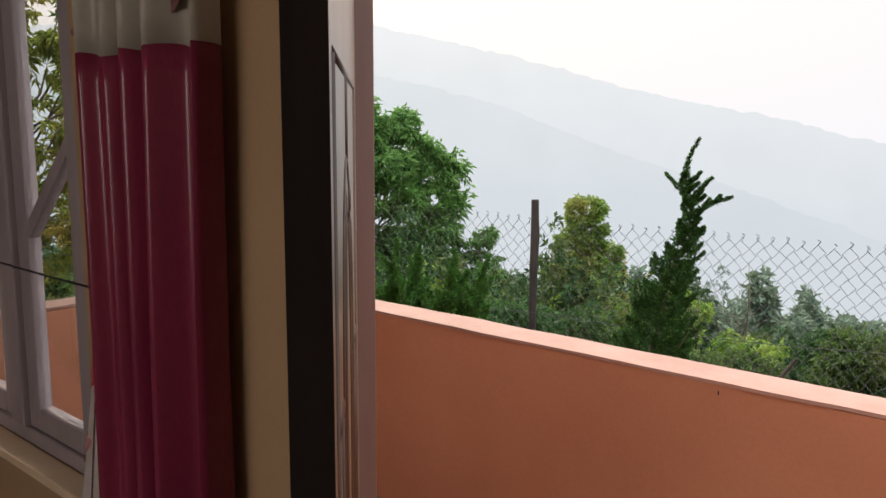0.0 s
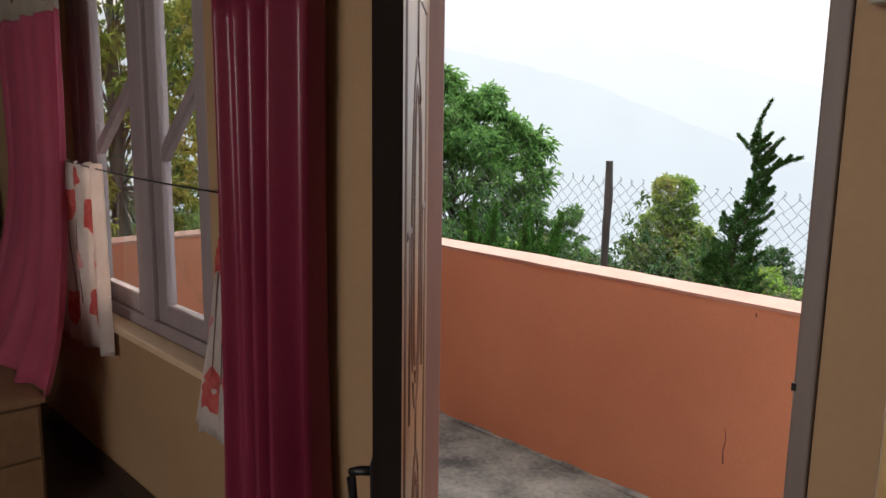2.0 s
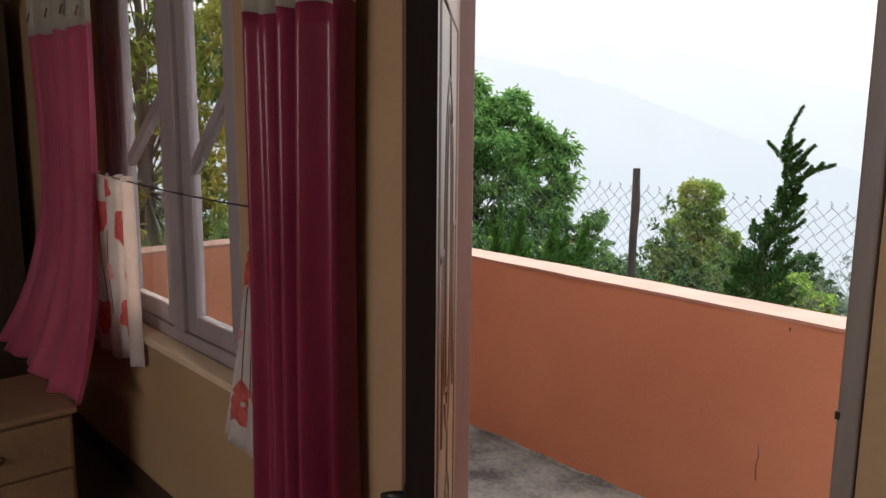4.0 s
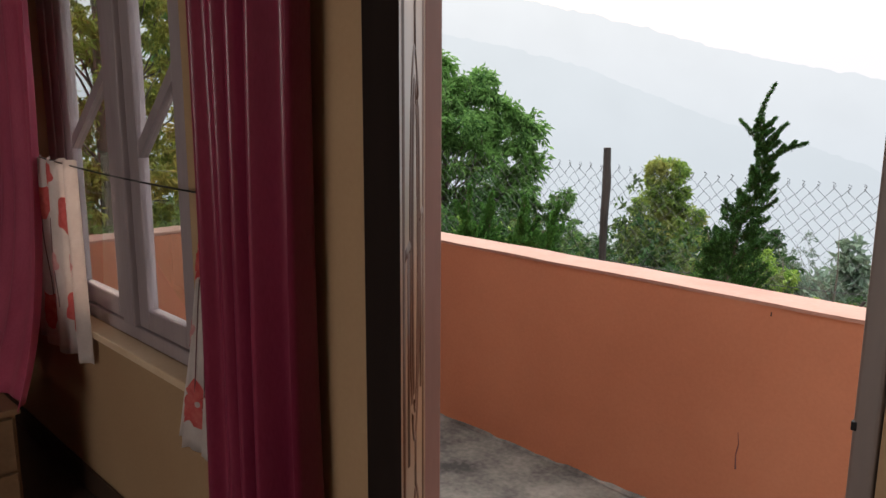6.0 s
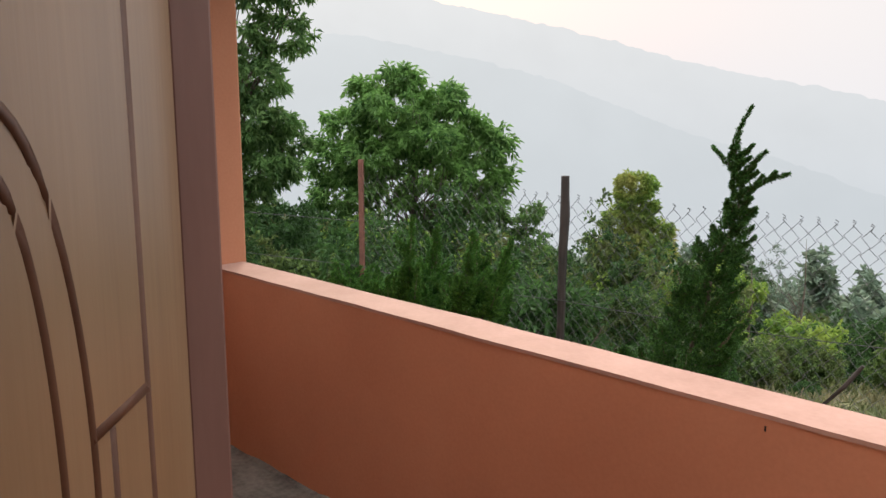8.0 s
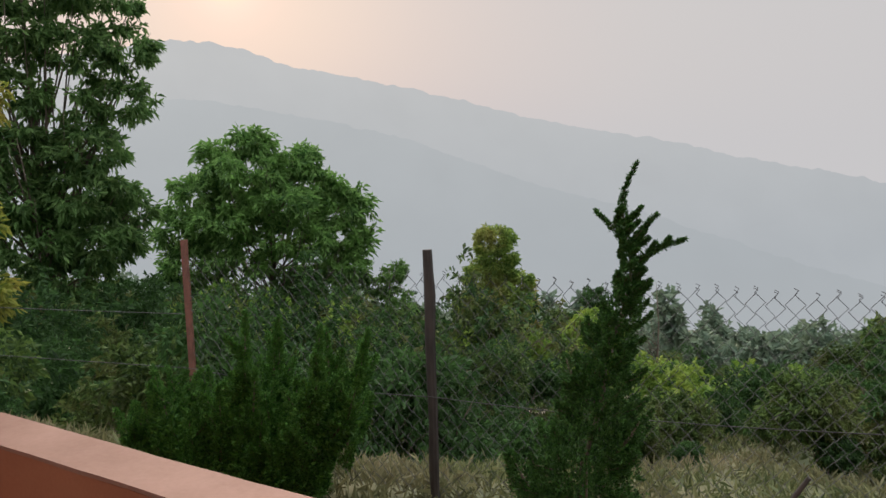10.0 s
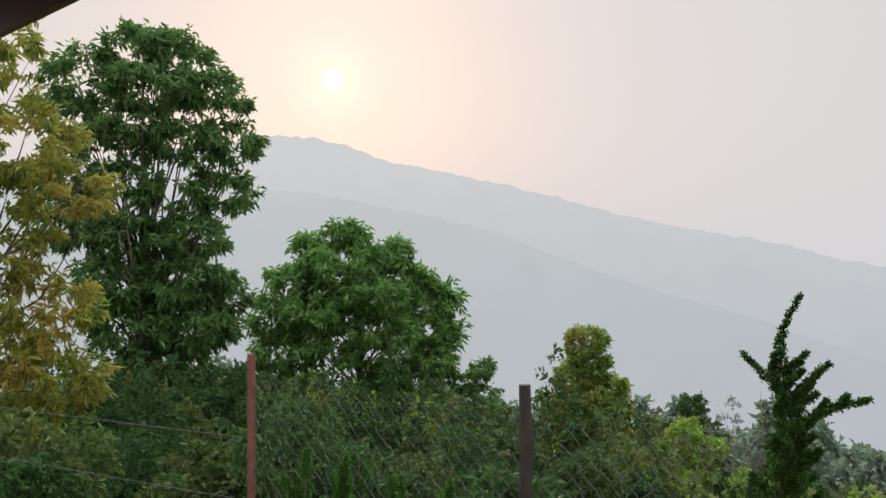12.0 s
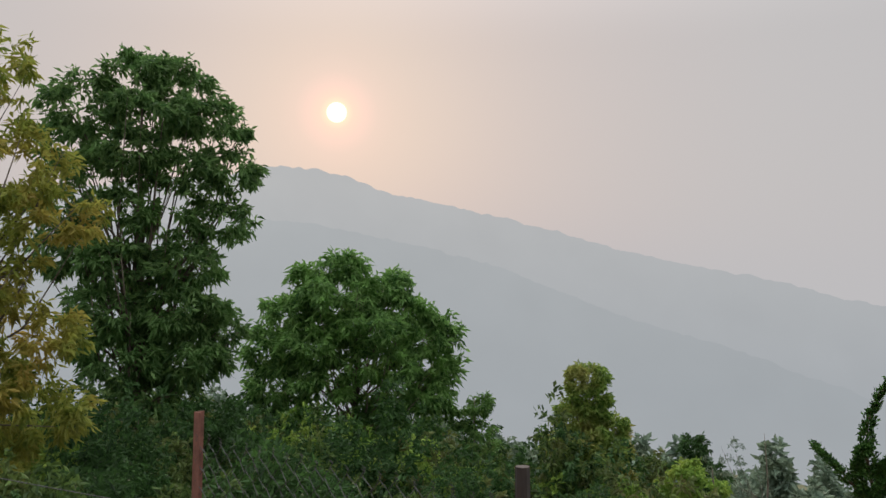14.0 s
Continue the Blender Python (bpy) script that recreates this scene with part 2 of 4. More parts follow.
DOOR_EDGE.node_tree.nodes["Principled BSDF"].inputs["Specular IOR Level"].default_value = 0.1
for cloth_mat, share in ((SATIN, 0.40), (SATIN_LIT, 0.5), (SATIN_BAND, 0.5), (VOILE, 0.5), (PETAL, 0.5), (PETAL_PALE, 0.5)):
    lets_light(cloth_mat, share)
DOOR_GROOVE.node_tree.nodes["Principled BSDF"].inputs["Specular IOR Level"].default_value = 0.15
GLASS = glass_material()
DOOR_BSDF = DOOR_FACE.node_tree.nodes["Principled BSDF"]
DOOR_BSDF.inputs["Coat Weight"].default_value, DOOR_BSDF.inputs["Coat Roughness"].default_value = 0.2, 0.25
LEAF_CONE = leaf_material("olive_green_leaf", (0.075, 0.15, 0.03), (0.25, 0.36, 0.075), (0.30, 0.25, 0.08), 0.55)
LEAF_TALL = leaf_material("glossy_mid_green_leaf", (0.045, 0.11, 0.034), (0.20, 0.34, 0.11), (0.13, 0.27, 0.075), 0.55)
LEAF_DEEP = leaf_material("deep_green_leaf", (0.038, 0.098, 0.026), (0.17, 0.31, 0.085), (0.14, 0.28, 0.065), 0.55)
LEAF_DARK = leaf_material("dark_green_leaf", (0.014, 0.038, 0.012), (0.055, 0.125, 0.032), (0.04, 0.095, 0.025))
LEAF_OLIVE = leaf_material("olive_gold_leaf", (0.135, 0.19, 0.032), (0.33, 0.36, 0.07), (0.42, 0.28, 0.07), 0.58)
LEAF_LIME = leaf_material("lime_green_leaf", (0.085, 0.17, 0.028), (0.22, 0.34, 0.06), (0.26, 0.32, 0.06), 0.45)
LEAF_MIX = leaf_material("mixed_scrub_leaf", (0.020, 0.046, 0.013), (0.105, 0.17, 0.042), (0.135, 0.125, 0.045))
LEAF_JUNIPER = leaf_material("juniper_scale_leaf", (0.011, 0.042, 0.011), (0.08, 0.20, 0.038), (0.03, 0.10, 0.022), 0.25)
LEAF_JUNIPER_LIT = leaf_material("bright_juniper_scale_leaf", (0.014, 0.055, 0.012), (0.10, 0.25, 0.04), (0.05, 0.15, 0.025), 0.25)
# Pale blue-green leaf: distance haze is mixed into the colour.
LEAF_HAZE_TINT = leaf_material("haze_tinted_leaf", (0.09, 0.14, 0.10), (0.17, 0.235, 0.165), (0.18, 0.23, 0.14), 0.3)
LEAF_RUST = leaf_material("rusty_brown_leaf", (0.14, 0.07, 0.035), (0.26, 0.15, 0.085), (0.22, 0.14, 0.09))
GRASS = leaf_material("dry_green_grass", (0.05, 0.075, 0.028), (0.17, 0.18, 0.08), (0.24, 0.20, 0.13), 0.3)


# ---- mesh helpers ----
def to_mesh(bm, name, mat, smooth=False):
    me = bpy.data.meshes.new(name)
    bm.normal_update()
    bm.to_mesh(me)
    bm.free()
    for m in (mat if isinstance(mat, (list, tuple)) else [mat]):
        me.materials.append(m)
    if smooth:
        me.polygons.foreach_set("use_smooth", [True] * len(me.polygons))
    return me


def part(name, bm, material, parent, label="", smooth=False):
    ob = new(name, to_mesh(bm, name, material, smooth))
    ob.parent = parent
    return tagged(ob, label) if label else ob


def thing(name, label, category, group="", kind="", at=(0, 0, 0)):
    ob = new(name)
    ob.location = at
    return tagged(ob, label, category, group, kind)


def solid(name, bm, mat, label="", category="", group="", kind="", smooth=False):
    return tagged(new(name, to_mesh(bm, name, mat, smooth)), label, category, group, kind)


def box(bm, x0, y0, z0, x1, y1, z1, bevel=0.0):
    r = bmesh.ops.create_cube(bm, size=1.0)
    vs = r["verts"]
    for v in vs:
        v.co = Vector((x0 + (v.co.x + 0.5) * (x1 - x0), y0 + (v.co.y + 0.5) * (y1 - y0), z0 + (v.co.z + 0.5) * (z1 - z0)))
    if bevel:
        es = list({e for v in vs for e in v.link_edges})
        bmesh.ops.bevel(bm, geom=es, offset=bevel, segments=2, affect="EDGES", profile=0.5)
    return bm


def boxed(*args, bevel=0.0):
    return box(bmesh.new(), *args, bevel=bevel)


def tube(bm, pts, radii, sides=8, caps=True):
    """A tapered tube along a polyline."""
    rings = []
    pts = [Vector(p) for p in pts]
    for i, p in enumerate(pts):
        d = (pts[min(i + 1, len(pts) - 1)] - pts[max(i - 1, 0)]).normalized()
        a = d.cross(Vector((0.31, 0.27, 0.91)) if abs(d.z) < 0.9 else Vector((1, 0.1, 0))).normalized()
        b = d.cross(a)
        rings.append([bm.verts.new(p + (a * math.cos(k * math.tau / sides) + b * math.sin(k * math.tau / sides)) * radii[i]) for k in range(sides)])
    for r0, r1 in zip(rings, rings[1:]):
        for k in range(sides):
            bm.faces.new((r0[k], r0[(k + 1) % sides], r1[(k + 1) % sides], r1[k]))
    if caps:
        bm.faces.new(rings[0][::-1])
        bm.faces.new(rings[-1])
    return bm


def raw_mesh(name, verts, faces, mat, smooth=False):
    me = bpy.data.meshes.new(name)
    me.from_pydata(verts.tolist() if hasattr(verts, "tolist") else verts, [], faces.tolist() if hasattr(faces, "tolist") else faces)
    me.materials.append(mat)
    if smooth:
        me.polygons.foreach_set("use_smooth", [True] * len(me.polygons))
    me.update()
    return me


# ---- the house: floor, walls, ceiling, verandah ----
WALL_IN, WALL_OUT = 1.0, 1.13
DOOR_X0, DOOR_X1, DOOR_TOP = 0.06, 0.992, 2.12
WIN_X0, WIN_X1, WIN_Z0, WIN_Z1 = -1.95, -0.68, 0.652, 2.08
ROOM = (-4.2, -3.2, 3.2)


def wall_front():
    """The outer wall with the door and window openings, inner skin ochre, outer skin terracotta."""
    bm_in, bm_out = bmesh.new(), bmesh.new()
    x0, x1 = ROOM[0] - 0.15, ROOM[2] + 0.15
    for bm, ya, yb in ((bm_in, WALL_IN, 1.065), (bm_out, 1.065, WALL_OUT)):
        box(bm, x0, ya, -0.05, WIN_X0, yb, 2.7)
        box(bm, WIN_X0, ya, -0.05, WIN_X1, yb, WIN_Z0)
        box(bm, WIN_X0, ya, WIN_Z1, WIN_X1, yb, 2.7)
        box(bm, WIN_X1, ya, -0.05, DOOR_X0, yb, 2.7)
        box(bm, DOOR_X0, ya, DOOR_TOP, DOOR_X1, yb, 2.7)
        box(bm, DOOR_X1, ya, -0.05, x1, yb, 2.7)
    wall = solid("wall_front", bm_in, PLASTER, "ochre plastered inner wall with door and window openings", "wall", kind="structure")
    part("outer_render", bm_out, PAINT_PINK, wall, "terracotta painted outer skin")
    return wall


wall_front()
solid("wall_left", boxed(ROOM[0] - 0.15, ROOM[1], -0.05, ROOM[0], 0.998, 2.7), PLASTER, "plain ochre plastered bedroom wall", "wall", kind="structure")
solid("wall_right", boxed(ROOM[2], ROOM[1], -0.05, ROOM[2] + 0.15, 0.998, 2.7), PLASTER, "plain ochre plastered bedroom wall", "wall", kind="structure")


def wall_back():
    """The wall behind the viewer, with an unseen opening added for the fill lamp."""
    bm = bmesh.new()
    y0, y1 = ROOM[1] - 0.15, ROOM[1] - 0.002
    box(bm, ROOM[0] - 0.15, y0, -0.05, 0.0, y1, 2.7)
    box(bm, 2.0, y0, -0.05, ROOM[2] + 0.15, y1, 2.7)
    box(bm, 0.0, y0, -0.05, 2.0, y1, 1.15)
    box(bm, 0.0, y0, 2.35, 2.0, y1, 2.7)
    return solid("wall_back", bm, PLASTER, "plain ochre plastered bedroom wall with an added opening for fill light", "wall", kind="structure")


wall_back()
solid("floor", boxed(ROOM[0], ROOM[1], -0.12, ROOM[2], 0.998, 0.0), FLOOR_RED, "dark polished bedroom floor", "floor", kind="structure")
solid("ceiling", boxed(ROOM[0] - 0.15, ROOM[1] - 0.15, 2.702, ROOM[2] + 0.15, 1.13, 2.82), CEIL, "white painted bedroom ceiling", "ceiling", kind="structure")


def baseboard():
    bm = bmesh.new()
    box(bm, ROOM[0], 0.985, 0.0, DOOR_X0 - 0.05, 0.998, 0.09, 0.003)
    return solid("baseboard", bm, WOOD_DARK, "dark painted skirting along the wall foot", "baseboard", kind="structure")


baseboard()

# verandah
PAR_Y0, PAR_Y1, PAR_TOP = 2.392, 2.545, 0.835
PIL_X0, PIL_X1, PIL_Y0, PIL_Y1 = -2.50, -2.135, 2.335, 2.57
VX1 = 4.6


def slab_top(name, x0, y0, x1, y1, z, low, mat, label, category, step=0.12, amp=0.004):
    """A slab whose upper face is slightly uneven."""
    bm = bmesh.new()
    nx, ny = max(2, int((x1 - x0) / step)), max(2, int((y1 - y0) / step))
    g = [[bm.verts.new((x0 + (x1 - x0) * i / nx, y0 + (y1 - y0) * j / ny,
                        z + amp * noise.noise((i * 0.7, j * 0.7, 3.1)))) for j in range(ny + 1)] for i in range(nx + 1)]
    for i in range(nx):
        for j in range(ny):
            bm.faces.new((g[i][j], g[i + 1][j], g[i + 1][j + 1], g[i][j + 1]))
    box(bm, x0, y0, low, x1, y1, z - 0.02)
    return solid(name, bm, mat, label, category, kind="structure", smooth=False)


slab_top("verandah_floor", PIL_X0, WALL_OUT - 0.13, VX1, 2.5, 0.02, -0.6, CONCRETE, "stained grey rough concrete verandah floor", "floor")


def parapet(name, x0, y0, x1, y1, label):
    """A rendered parapet with a paler, slightly uneven coping face and a dark scuff line."""
    bm = bmesh.new()
    box(bm, x0, y0, -0.6, x1, y1, PAR_TOP - 0.012, 0.0)
    wall = solid(name, bm, PAINT_PINK, label, "parapet", kind="structure")
    bm = bmesh.new()
    box(bm, x0 + 0.001, y0 - 0.002, PAR_TOP - 0.011, x1 - 0.001, y1 + 0.002, PAR_TOP)
    long_x = (x1 - x0) > (y1 - y0)
    cuts = 60 if long_x else 16
    es = [e for e in bm.edges if abs((e.verts[0].co - e.verts[1].co)[0 if long_x else 1]) > 0.5]
    bmesh.ops.subdivide_edges(bm, edges=es, cuts=cuts, use_grid_fill=True)
    for v in bm.verts:
        n = noise.noise_vector((v.co.x * 4.0, v.co.y * 9.0, v.co.z * 9.0))
        v.co += Vector((0, n.y * 0.003, n.z * 0.003)) if long_x else Vector((n.x * 0.003, 0, n.z * 0.003))
    part("coping", bm, PAINT_PALE, wall, "pale peach worn top face")
    return wall


PARAPET = parapet("parapet_front", PIL_X1 - 0.004, PAR_Y0, VX1, PAR_Y1, "terracotta painted verandah parapet with pale top")
parapet("parapet_side", -2.32, WALL_OUT, -2.165, PIL_Y0 + 0.004, "terracotta painted parapet closing the verandah end")
solid("verandah_pillar", boxed(PIL_X0, PIL_Y0, -0.6, PIL_X1, PIL_Y1, 2.5, bevel=0.012), PAINT_PINK, "square terracotta painted corner pillar of the verandah", "pillar", kind="structure")


def parapet_marks():
    """A nail hole and a hairline crack in the render, and a ragged cement fillet along the foot."""
    bm = bmesh.new()
    box(bm, 0.287, PAR_Y0 - 0.0015, 0.793, 0.291, PAR_Y0 + 0.01, 0.806, 0.0008)
    part("nail_hole", bm, BLACK_METAL, PARAPET, "small dark nail hole")
    bm = bmesh.new()
    tube(bm, [(0.216, PAR_Y0, 0.39), (0.221, PAR_Y0, 0.35), (0.214, PAR_Y0, 0.31), (0.217, PAR_Y0, 0.262)], [0.0012, 0.0018, 0.0022, 0.003], 5)
    part("crack", bm, STEM, PARAPET, "dark hairline crack")
    rng = random.Random(4)
    bm = bmesh.new()
    n = 90
    top, bot = [], []
    for i in range(n + 1):
        x = PIL_X1 + (2.6 - PIL_X1) * i / n
        h = 0.026 + 0.012 * rng.random()
        d = 0.012 + 0.03 * abs(noise.noise((x * 3.1, 0, 2)))
        top.append(bm.verts.new((x, PAR_Y0 - 0.001, h)))
        bot.append(bm.verts.new((x, PAR_Y0 - d, 0.0245)))
    for i in range(n):
        bm.faces.new((bot[i], bot[i + 1], top[i + 1], top[i]))
    part("cement_fillet", bm, CONCRETE, PARAPET, "ragged grey mortar line at the foot")


parapet_marks()


def verandah_roof():
    bm = bmesh.new()
    x0, x1, y0, y1 = -3.4, -0.85, WALL_OUT, 2.90
    n = 56
    rows = []
    for k in range(n + 1):
        x = x0 + (x1 - x0) * k / n
        wz = 0.018 * math.cos(k * math.pi)
        rows.append([bm.verts.new((x, y0, 2.86 + wz)), bm.verts.new((x, y1, 2.545 + wz))])
    for a, b in zip(rows, rows[1:]):
        bm.faces.new((a[0], b[0], b[1], a[1]))
    bmesh.ops.solidify(bm, geom=bm.faces[:], thickness=0.003)
    roof = solid("verandah_roof", bm, ROOF, "dark corrugated sheet roof over the verandah", "roof", kind="structure")
    part("fascia", boxed(x0, y1 - 0.045, 2.415, x1, y1 - 0.02, 2.54), WOOD_DARK, roof)
    part("beam", boxed(x0 + 0.4, PIL_Y0 + 0.02, 2.502, x1, PIL_Y1 - 0.02, 2.58), WOOD_DARK, roof)
    return roof


verandah_roof()


# ---- door ----
def door_frame():
    fr = thing("door_frame", "dusky brown painted timber door frame", "door frame", kind="structure")
    y0, y1 = 0.994, 1.128
    bm = bmesh.new()
    box(bm, DOOR_X0 + 0.002, y0, 0.0, 0.092, 1.077, 2.05, 0.003)
    box(bm, DOOR_X0 + 0.002, 1.0775, 0.0, 0.142, y1, 2.05, 0.004)
    part("jamb", bm, JAMB_WOOD, fr, "rebated dusky brown hinge jamb")
    part("jamb", boxed(0.962, y0, 0.0, DOOR_X1 - 0.002, y1, 2.05, bevel=0.004), JAMB_GREY, fr)
    part("head", boxed(DOOR_X0 + 0.002, y0, 2.052, DOOR_X1 - 0.002, y1, DOOR_TOP - 0.002, bevel=0.004), JAMB_WOOD, fr)
    bm = bmesh.new()
    box(bm, 0.9605, 0.9925, 1.069, 0.967, 1.000, 1.080, 0.001)
    part("latch_keep", bm, BLACK_METAL, fr, "small dark latch hole")
    return fr


door_frame()


def groove_path(bm, pts, r=0.009):
    tube(bm, pts, [r] * len(pts), 6)


def door_leaf():
    """A pressed-panel leaf swung into the room; its local x runs from the hinge to the free edge, local -y is the face towards the opening."""
    W, T, H = 0.655, 0.039, 2.03
    d = thing("door_1", "open brown panelled door with carved oval mouldings", "door", kind="structure")
    d.matrix_world = pose(0.137 - 0.7117 * T / 2, 1.09 - 0.7025 * T / 2, 0.012, 0, 0, -45.37)
    # local +y is the carved face
    part("leaf", boxed(0.018, -T / 2, 0, W, T / 2 - 0.001, H, bevel=0.002), DOOR_FACE, d)
    # The free edge is near black, far darker than the face.
    part("edge_band", boxed(W + 0.0005, -T / 2, 0, W + 0.004, T / 2, H), DOOR_EDGE, d, "near-black edge band")
    y = T / 2 - 0.0072
    cx = 0.372
    x_in, x_out = cx - 0.232, cx + 0.232
    lines = [
        [(x_in, y, 0.16), (x_in, y, 1.60)], [(x_out, y, 0.16), (x_out, y, 1.60)],
        [(x_in, y, 1.60), (x_out, y, 1.60)], [(x_in, y, 0.16), (x_out, y, 0.16)],
        [(cx, y, 1.50), (cx, y, 1.60)], [(cx, y, 0.918), (cx, y, 0.83)], [(cx, y, 0.25), (cx, y, 0.16)],
    ]
    for a, b, zc in ((0.115, 0.292, 1.209), (0.064, 0.248, 1.209), (0.115, 0.290, 0.54), (0.064, 0.246, 0.54)):
        lines.append([(cx + a * math.sin(math.tau * k / 56), y, zc + b * math.cos(math.tau * k / 56)) for k in range(57)])
    for s in (-1, 1):
        for zb in (1.24, 0.52):
            lines.append([(cx + s * 0.112, y, zb), (cx + s * 0.232, y, zb)])
            lines.append([(cx + s * 0.150, y, zb - 0.005), (cx + s * 0.150, y, zb - 0.30)])
    # Raised dark beads are drawn in place of the door's sunken grooves.
    for ln in lines:
        bm = bmesh.new()
        groove_path(bm, ln)
        part("moulding", bm, DOOR_GROOVE, d, "raised dark brown bead in place of a sunken groove", smooth=True)
    bm = bmesh.new()
    box(bm, W - 0.06, -T / 2 - 0.006, 0.77, W - 0.012, -T / 2 - 0.0005, 0.935, 0.002)
    plate = part("lock_plate", bm, BLACK_METAL, d, "black metal lock plate")
    bm = bmesh.new()
    tube(bm, [(W - 0.03, -T / 2, 0.915), (W - 0.03, -T / 2 - 0.022, 0.915), (W - 0.035, -T / 2 - 0.034, 0.91), (W - 0.045, -T / 2 - 0.037, 0.895), (W - 0.052, -T / 2 - 0.034, 0.85), (W - 0.045, -T / 2 - 0.03, 0.80)], [0.007, 0.007, 0.007, 0.007, 0.006, 0.006], 10)
    h = part("handle", bm, BLACK_METAL, d, "black lever handle", smooth=True)
    for z in (0.25, 1.05, 1.8):
        bm = bmesh.new()
        tube(bm, [(0.009, 0.0, z - 0.05), (0.009, 0.0, z + 0.05)], [0.007, 0.007], 8)
        part("hinge", bm, BLACK_METAL, d)
    return d


door_leaf()


# ---- window ----
def window_unit():
    w = thing("window_1", "mauve grey painted timber window with diagonal glazing bars", "window", kind="structure")
    y0, y1 = 1.06, 1.125
    xs = (WIN_X0, WIN_X1)
    f = 0.075
    part("window_frame", boxed(xs[0] + 0.002, y0, WIN_Z0 + 0.002, xs[0] + f, y1, WIN_Z1 - 0.002, bevel=0.004), FRAME_WOOD, w)
    part("window_frame", boxed(xs[1] - f, y0, WIN_Z0 + 0.002, xs[1] - 0.002, y1, WIN_Z1 - 0.002, bevel=0.004), FRAME_WOOD, w)
    part("window_frame", boxed(xs[0] + f + 0.001, y0, WIN_Z0 + 0.002, xs[1] - f - 0.001, y1, WIN_Z0 + 0.048, bevel=0.004), FRAME_WOOD, w)
    part("window_frame", boxed(xs[0] + f + 0.001, y0, WIN_Z1 - 0.07, xs[1] - f - 0.001, y1, WIN_Z1 - 0.002, bevel=0.004), FRAME_WOOD, w)
    mid0, mid1 = -1.310, -1.222
    part("mullion", boxed(mid0, y0 - 0.012, WIN_Z0 + 0.049, mid1, y1, WIN_Z1 - 0.072, bevel=0.006), FRAME_WOOD, w)
    zb, zt = WIN_Z0 + 0.051, WIN_Z1 - 0.074
    s = 0.074
    for x0, x1 in ((-1.791, mid0 - 0.002), (mid1 + 0.002, -0.812)):
        ya, yb = y0 + 0.006, y0 + 0.046
        part("casement_stile", boxed(x0, ya, zb, x0 + s, yb, zt, bevel=0.006), FRAME_WOOD, w)
        part("casement_stile", boxed(x1 - s, ya, zb, x1, yb, zt, bevel=0.006), FRAME_WOOD, w)
        part("casement_rail", boxed(x0 + s + 0.001, ya, zb, x1 - s - 0.001, yb, zb + 0.07, bevel=0.006), FRAME_WOOD, w)
        part("casement_rail", boxed(x0 + s + 0.001, ya, zt - 0.07, x1 - s - 0.001, yb, zt, bevel=0.006), FRAME_WOOD, w)
        p = part("pane", boxed(x0 + s - 0.006, ya + 0.018, zb + 0.064, x1 - s + 0.006, ya + 0.022, zt - 0.064), GLASS, w, "clear glass pane")
        p.visible_shadow = False
        # diagonal bar
        a, b = Vector((x0 + s - 0.012, ya + 0.010, 1.272)), Vector((x1 - s + 0.012, ya + 0.010, 1.528))
        dirv = (b - a).normalized()
        nrm = Vector((-dirv.z, 0, dirv.x)) * 0.018
        bm = bmesh.new()
        q = []
        for yy in (ya + 0.004, yb - 0.004):
            q.append([bm.verts.new((c.x, yy, c.z)) for c in (a - nrm, b - nrm, b + nrm, a + nrm)])
        bm.faces.new(q[0])
        bm.faces.new(q[1][::-1])
        for k in range(4):
            bm.faces.new((q[0][k], q[1][k], q[1][(k + 1) % 4], q[0][(k + 1) % 4]))
        bmesh.ops.recalc_face_normals(bm, faces=bm.faces[:])
        part("glazing_bar", bm, FRAME_WOOD, w, "diagonal glazing bar")
    part("filler_stile", boxed(xs[0] + f + 0.001, y0 + 0.004, zb, -1.793, y1 - 0.01, zt, bevel=0.004), FRAME_WOOD, w)
    part("filler_stile", boxed(-0.810, y0 + 0.004, zb, xs[1] - f - 0.001, y1 - 0.01, zt, bevel=0.004), FRAME_WOOD, w)
    part("window_sill", boxed(xs[0] + 0.003, 0.985, WIN_Z0 - 0.022, xs[1] - 0.003, 1.058, WIN_Z0 + 0.004, bevel=0.004), SILL, w, "cream plastered sill")
    return w


window_unit()


# ---- curtains and bedroom things ----
def cloth(fn, nu, nv, thick=0.0015):
    """A thin sheet of cloth from a function of (u, v)."""
    bm = bmesh.new()
    g = [[bm.verts.new(fn(i / nu, j / nv)) for j in range(nv + 1)] for i in range(nu + 1)]
    for i in range(nu):
        for j in range(nv):
            bm.faces.new((g[i][j], g[i + 1][j], g[i + 1][j + 1], g[i][j + 1]))
    bmesh.ops.recalc_face_normals(bm, faces=bm.faces[:])
    bmesh.ops.solidify(bm, geom=bm.faces[:], thickness=thick)
    return bm


def pleat(u, folds, amp, seed):
    p = u * folds * math.tau
    return amp * (math.sin(p + 0.6 * math.sin(p * 0.5 + seed)) + 0.35 * math.sin(2.3 * p + seed * 2)) * (0.75 + 0.4 * noise.noise((u * 5, seed, 0)))


def satin_curtain(label, x0, x1, z_band, z_low, folds, seed, flare, y=0.925, amp=0.03, fabric=None):
    """A satin curtain with a cream band above; flare(u, v) moves the lower hem."""
    c = thing("curtain", label, "curtain", "satin curtains at the window")

    def sheet(za, zb):
        def fn(u, v):
            z = za + (zb - za) * v
            low = max(0.0, (z_band - z) / (z_band - z_low))
            k = 1 - 0.12 * math.sin(low * 3.0)
            xm = (x0 + x1) / 2
            dx, dy = flare(u, low)
            return Vector((xm + (x0 + (x1 - x0) * u - xm) * k + dx, y + pleat(u, folds, amp * (0.85 + 0.3 * low), seed) + dy, z + 0.004 * math.sin(u * 40)))
        return fn
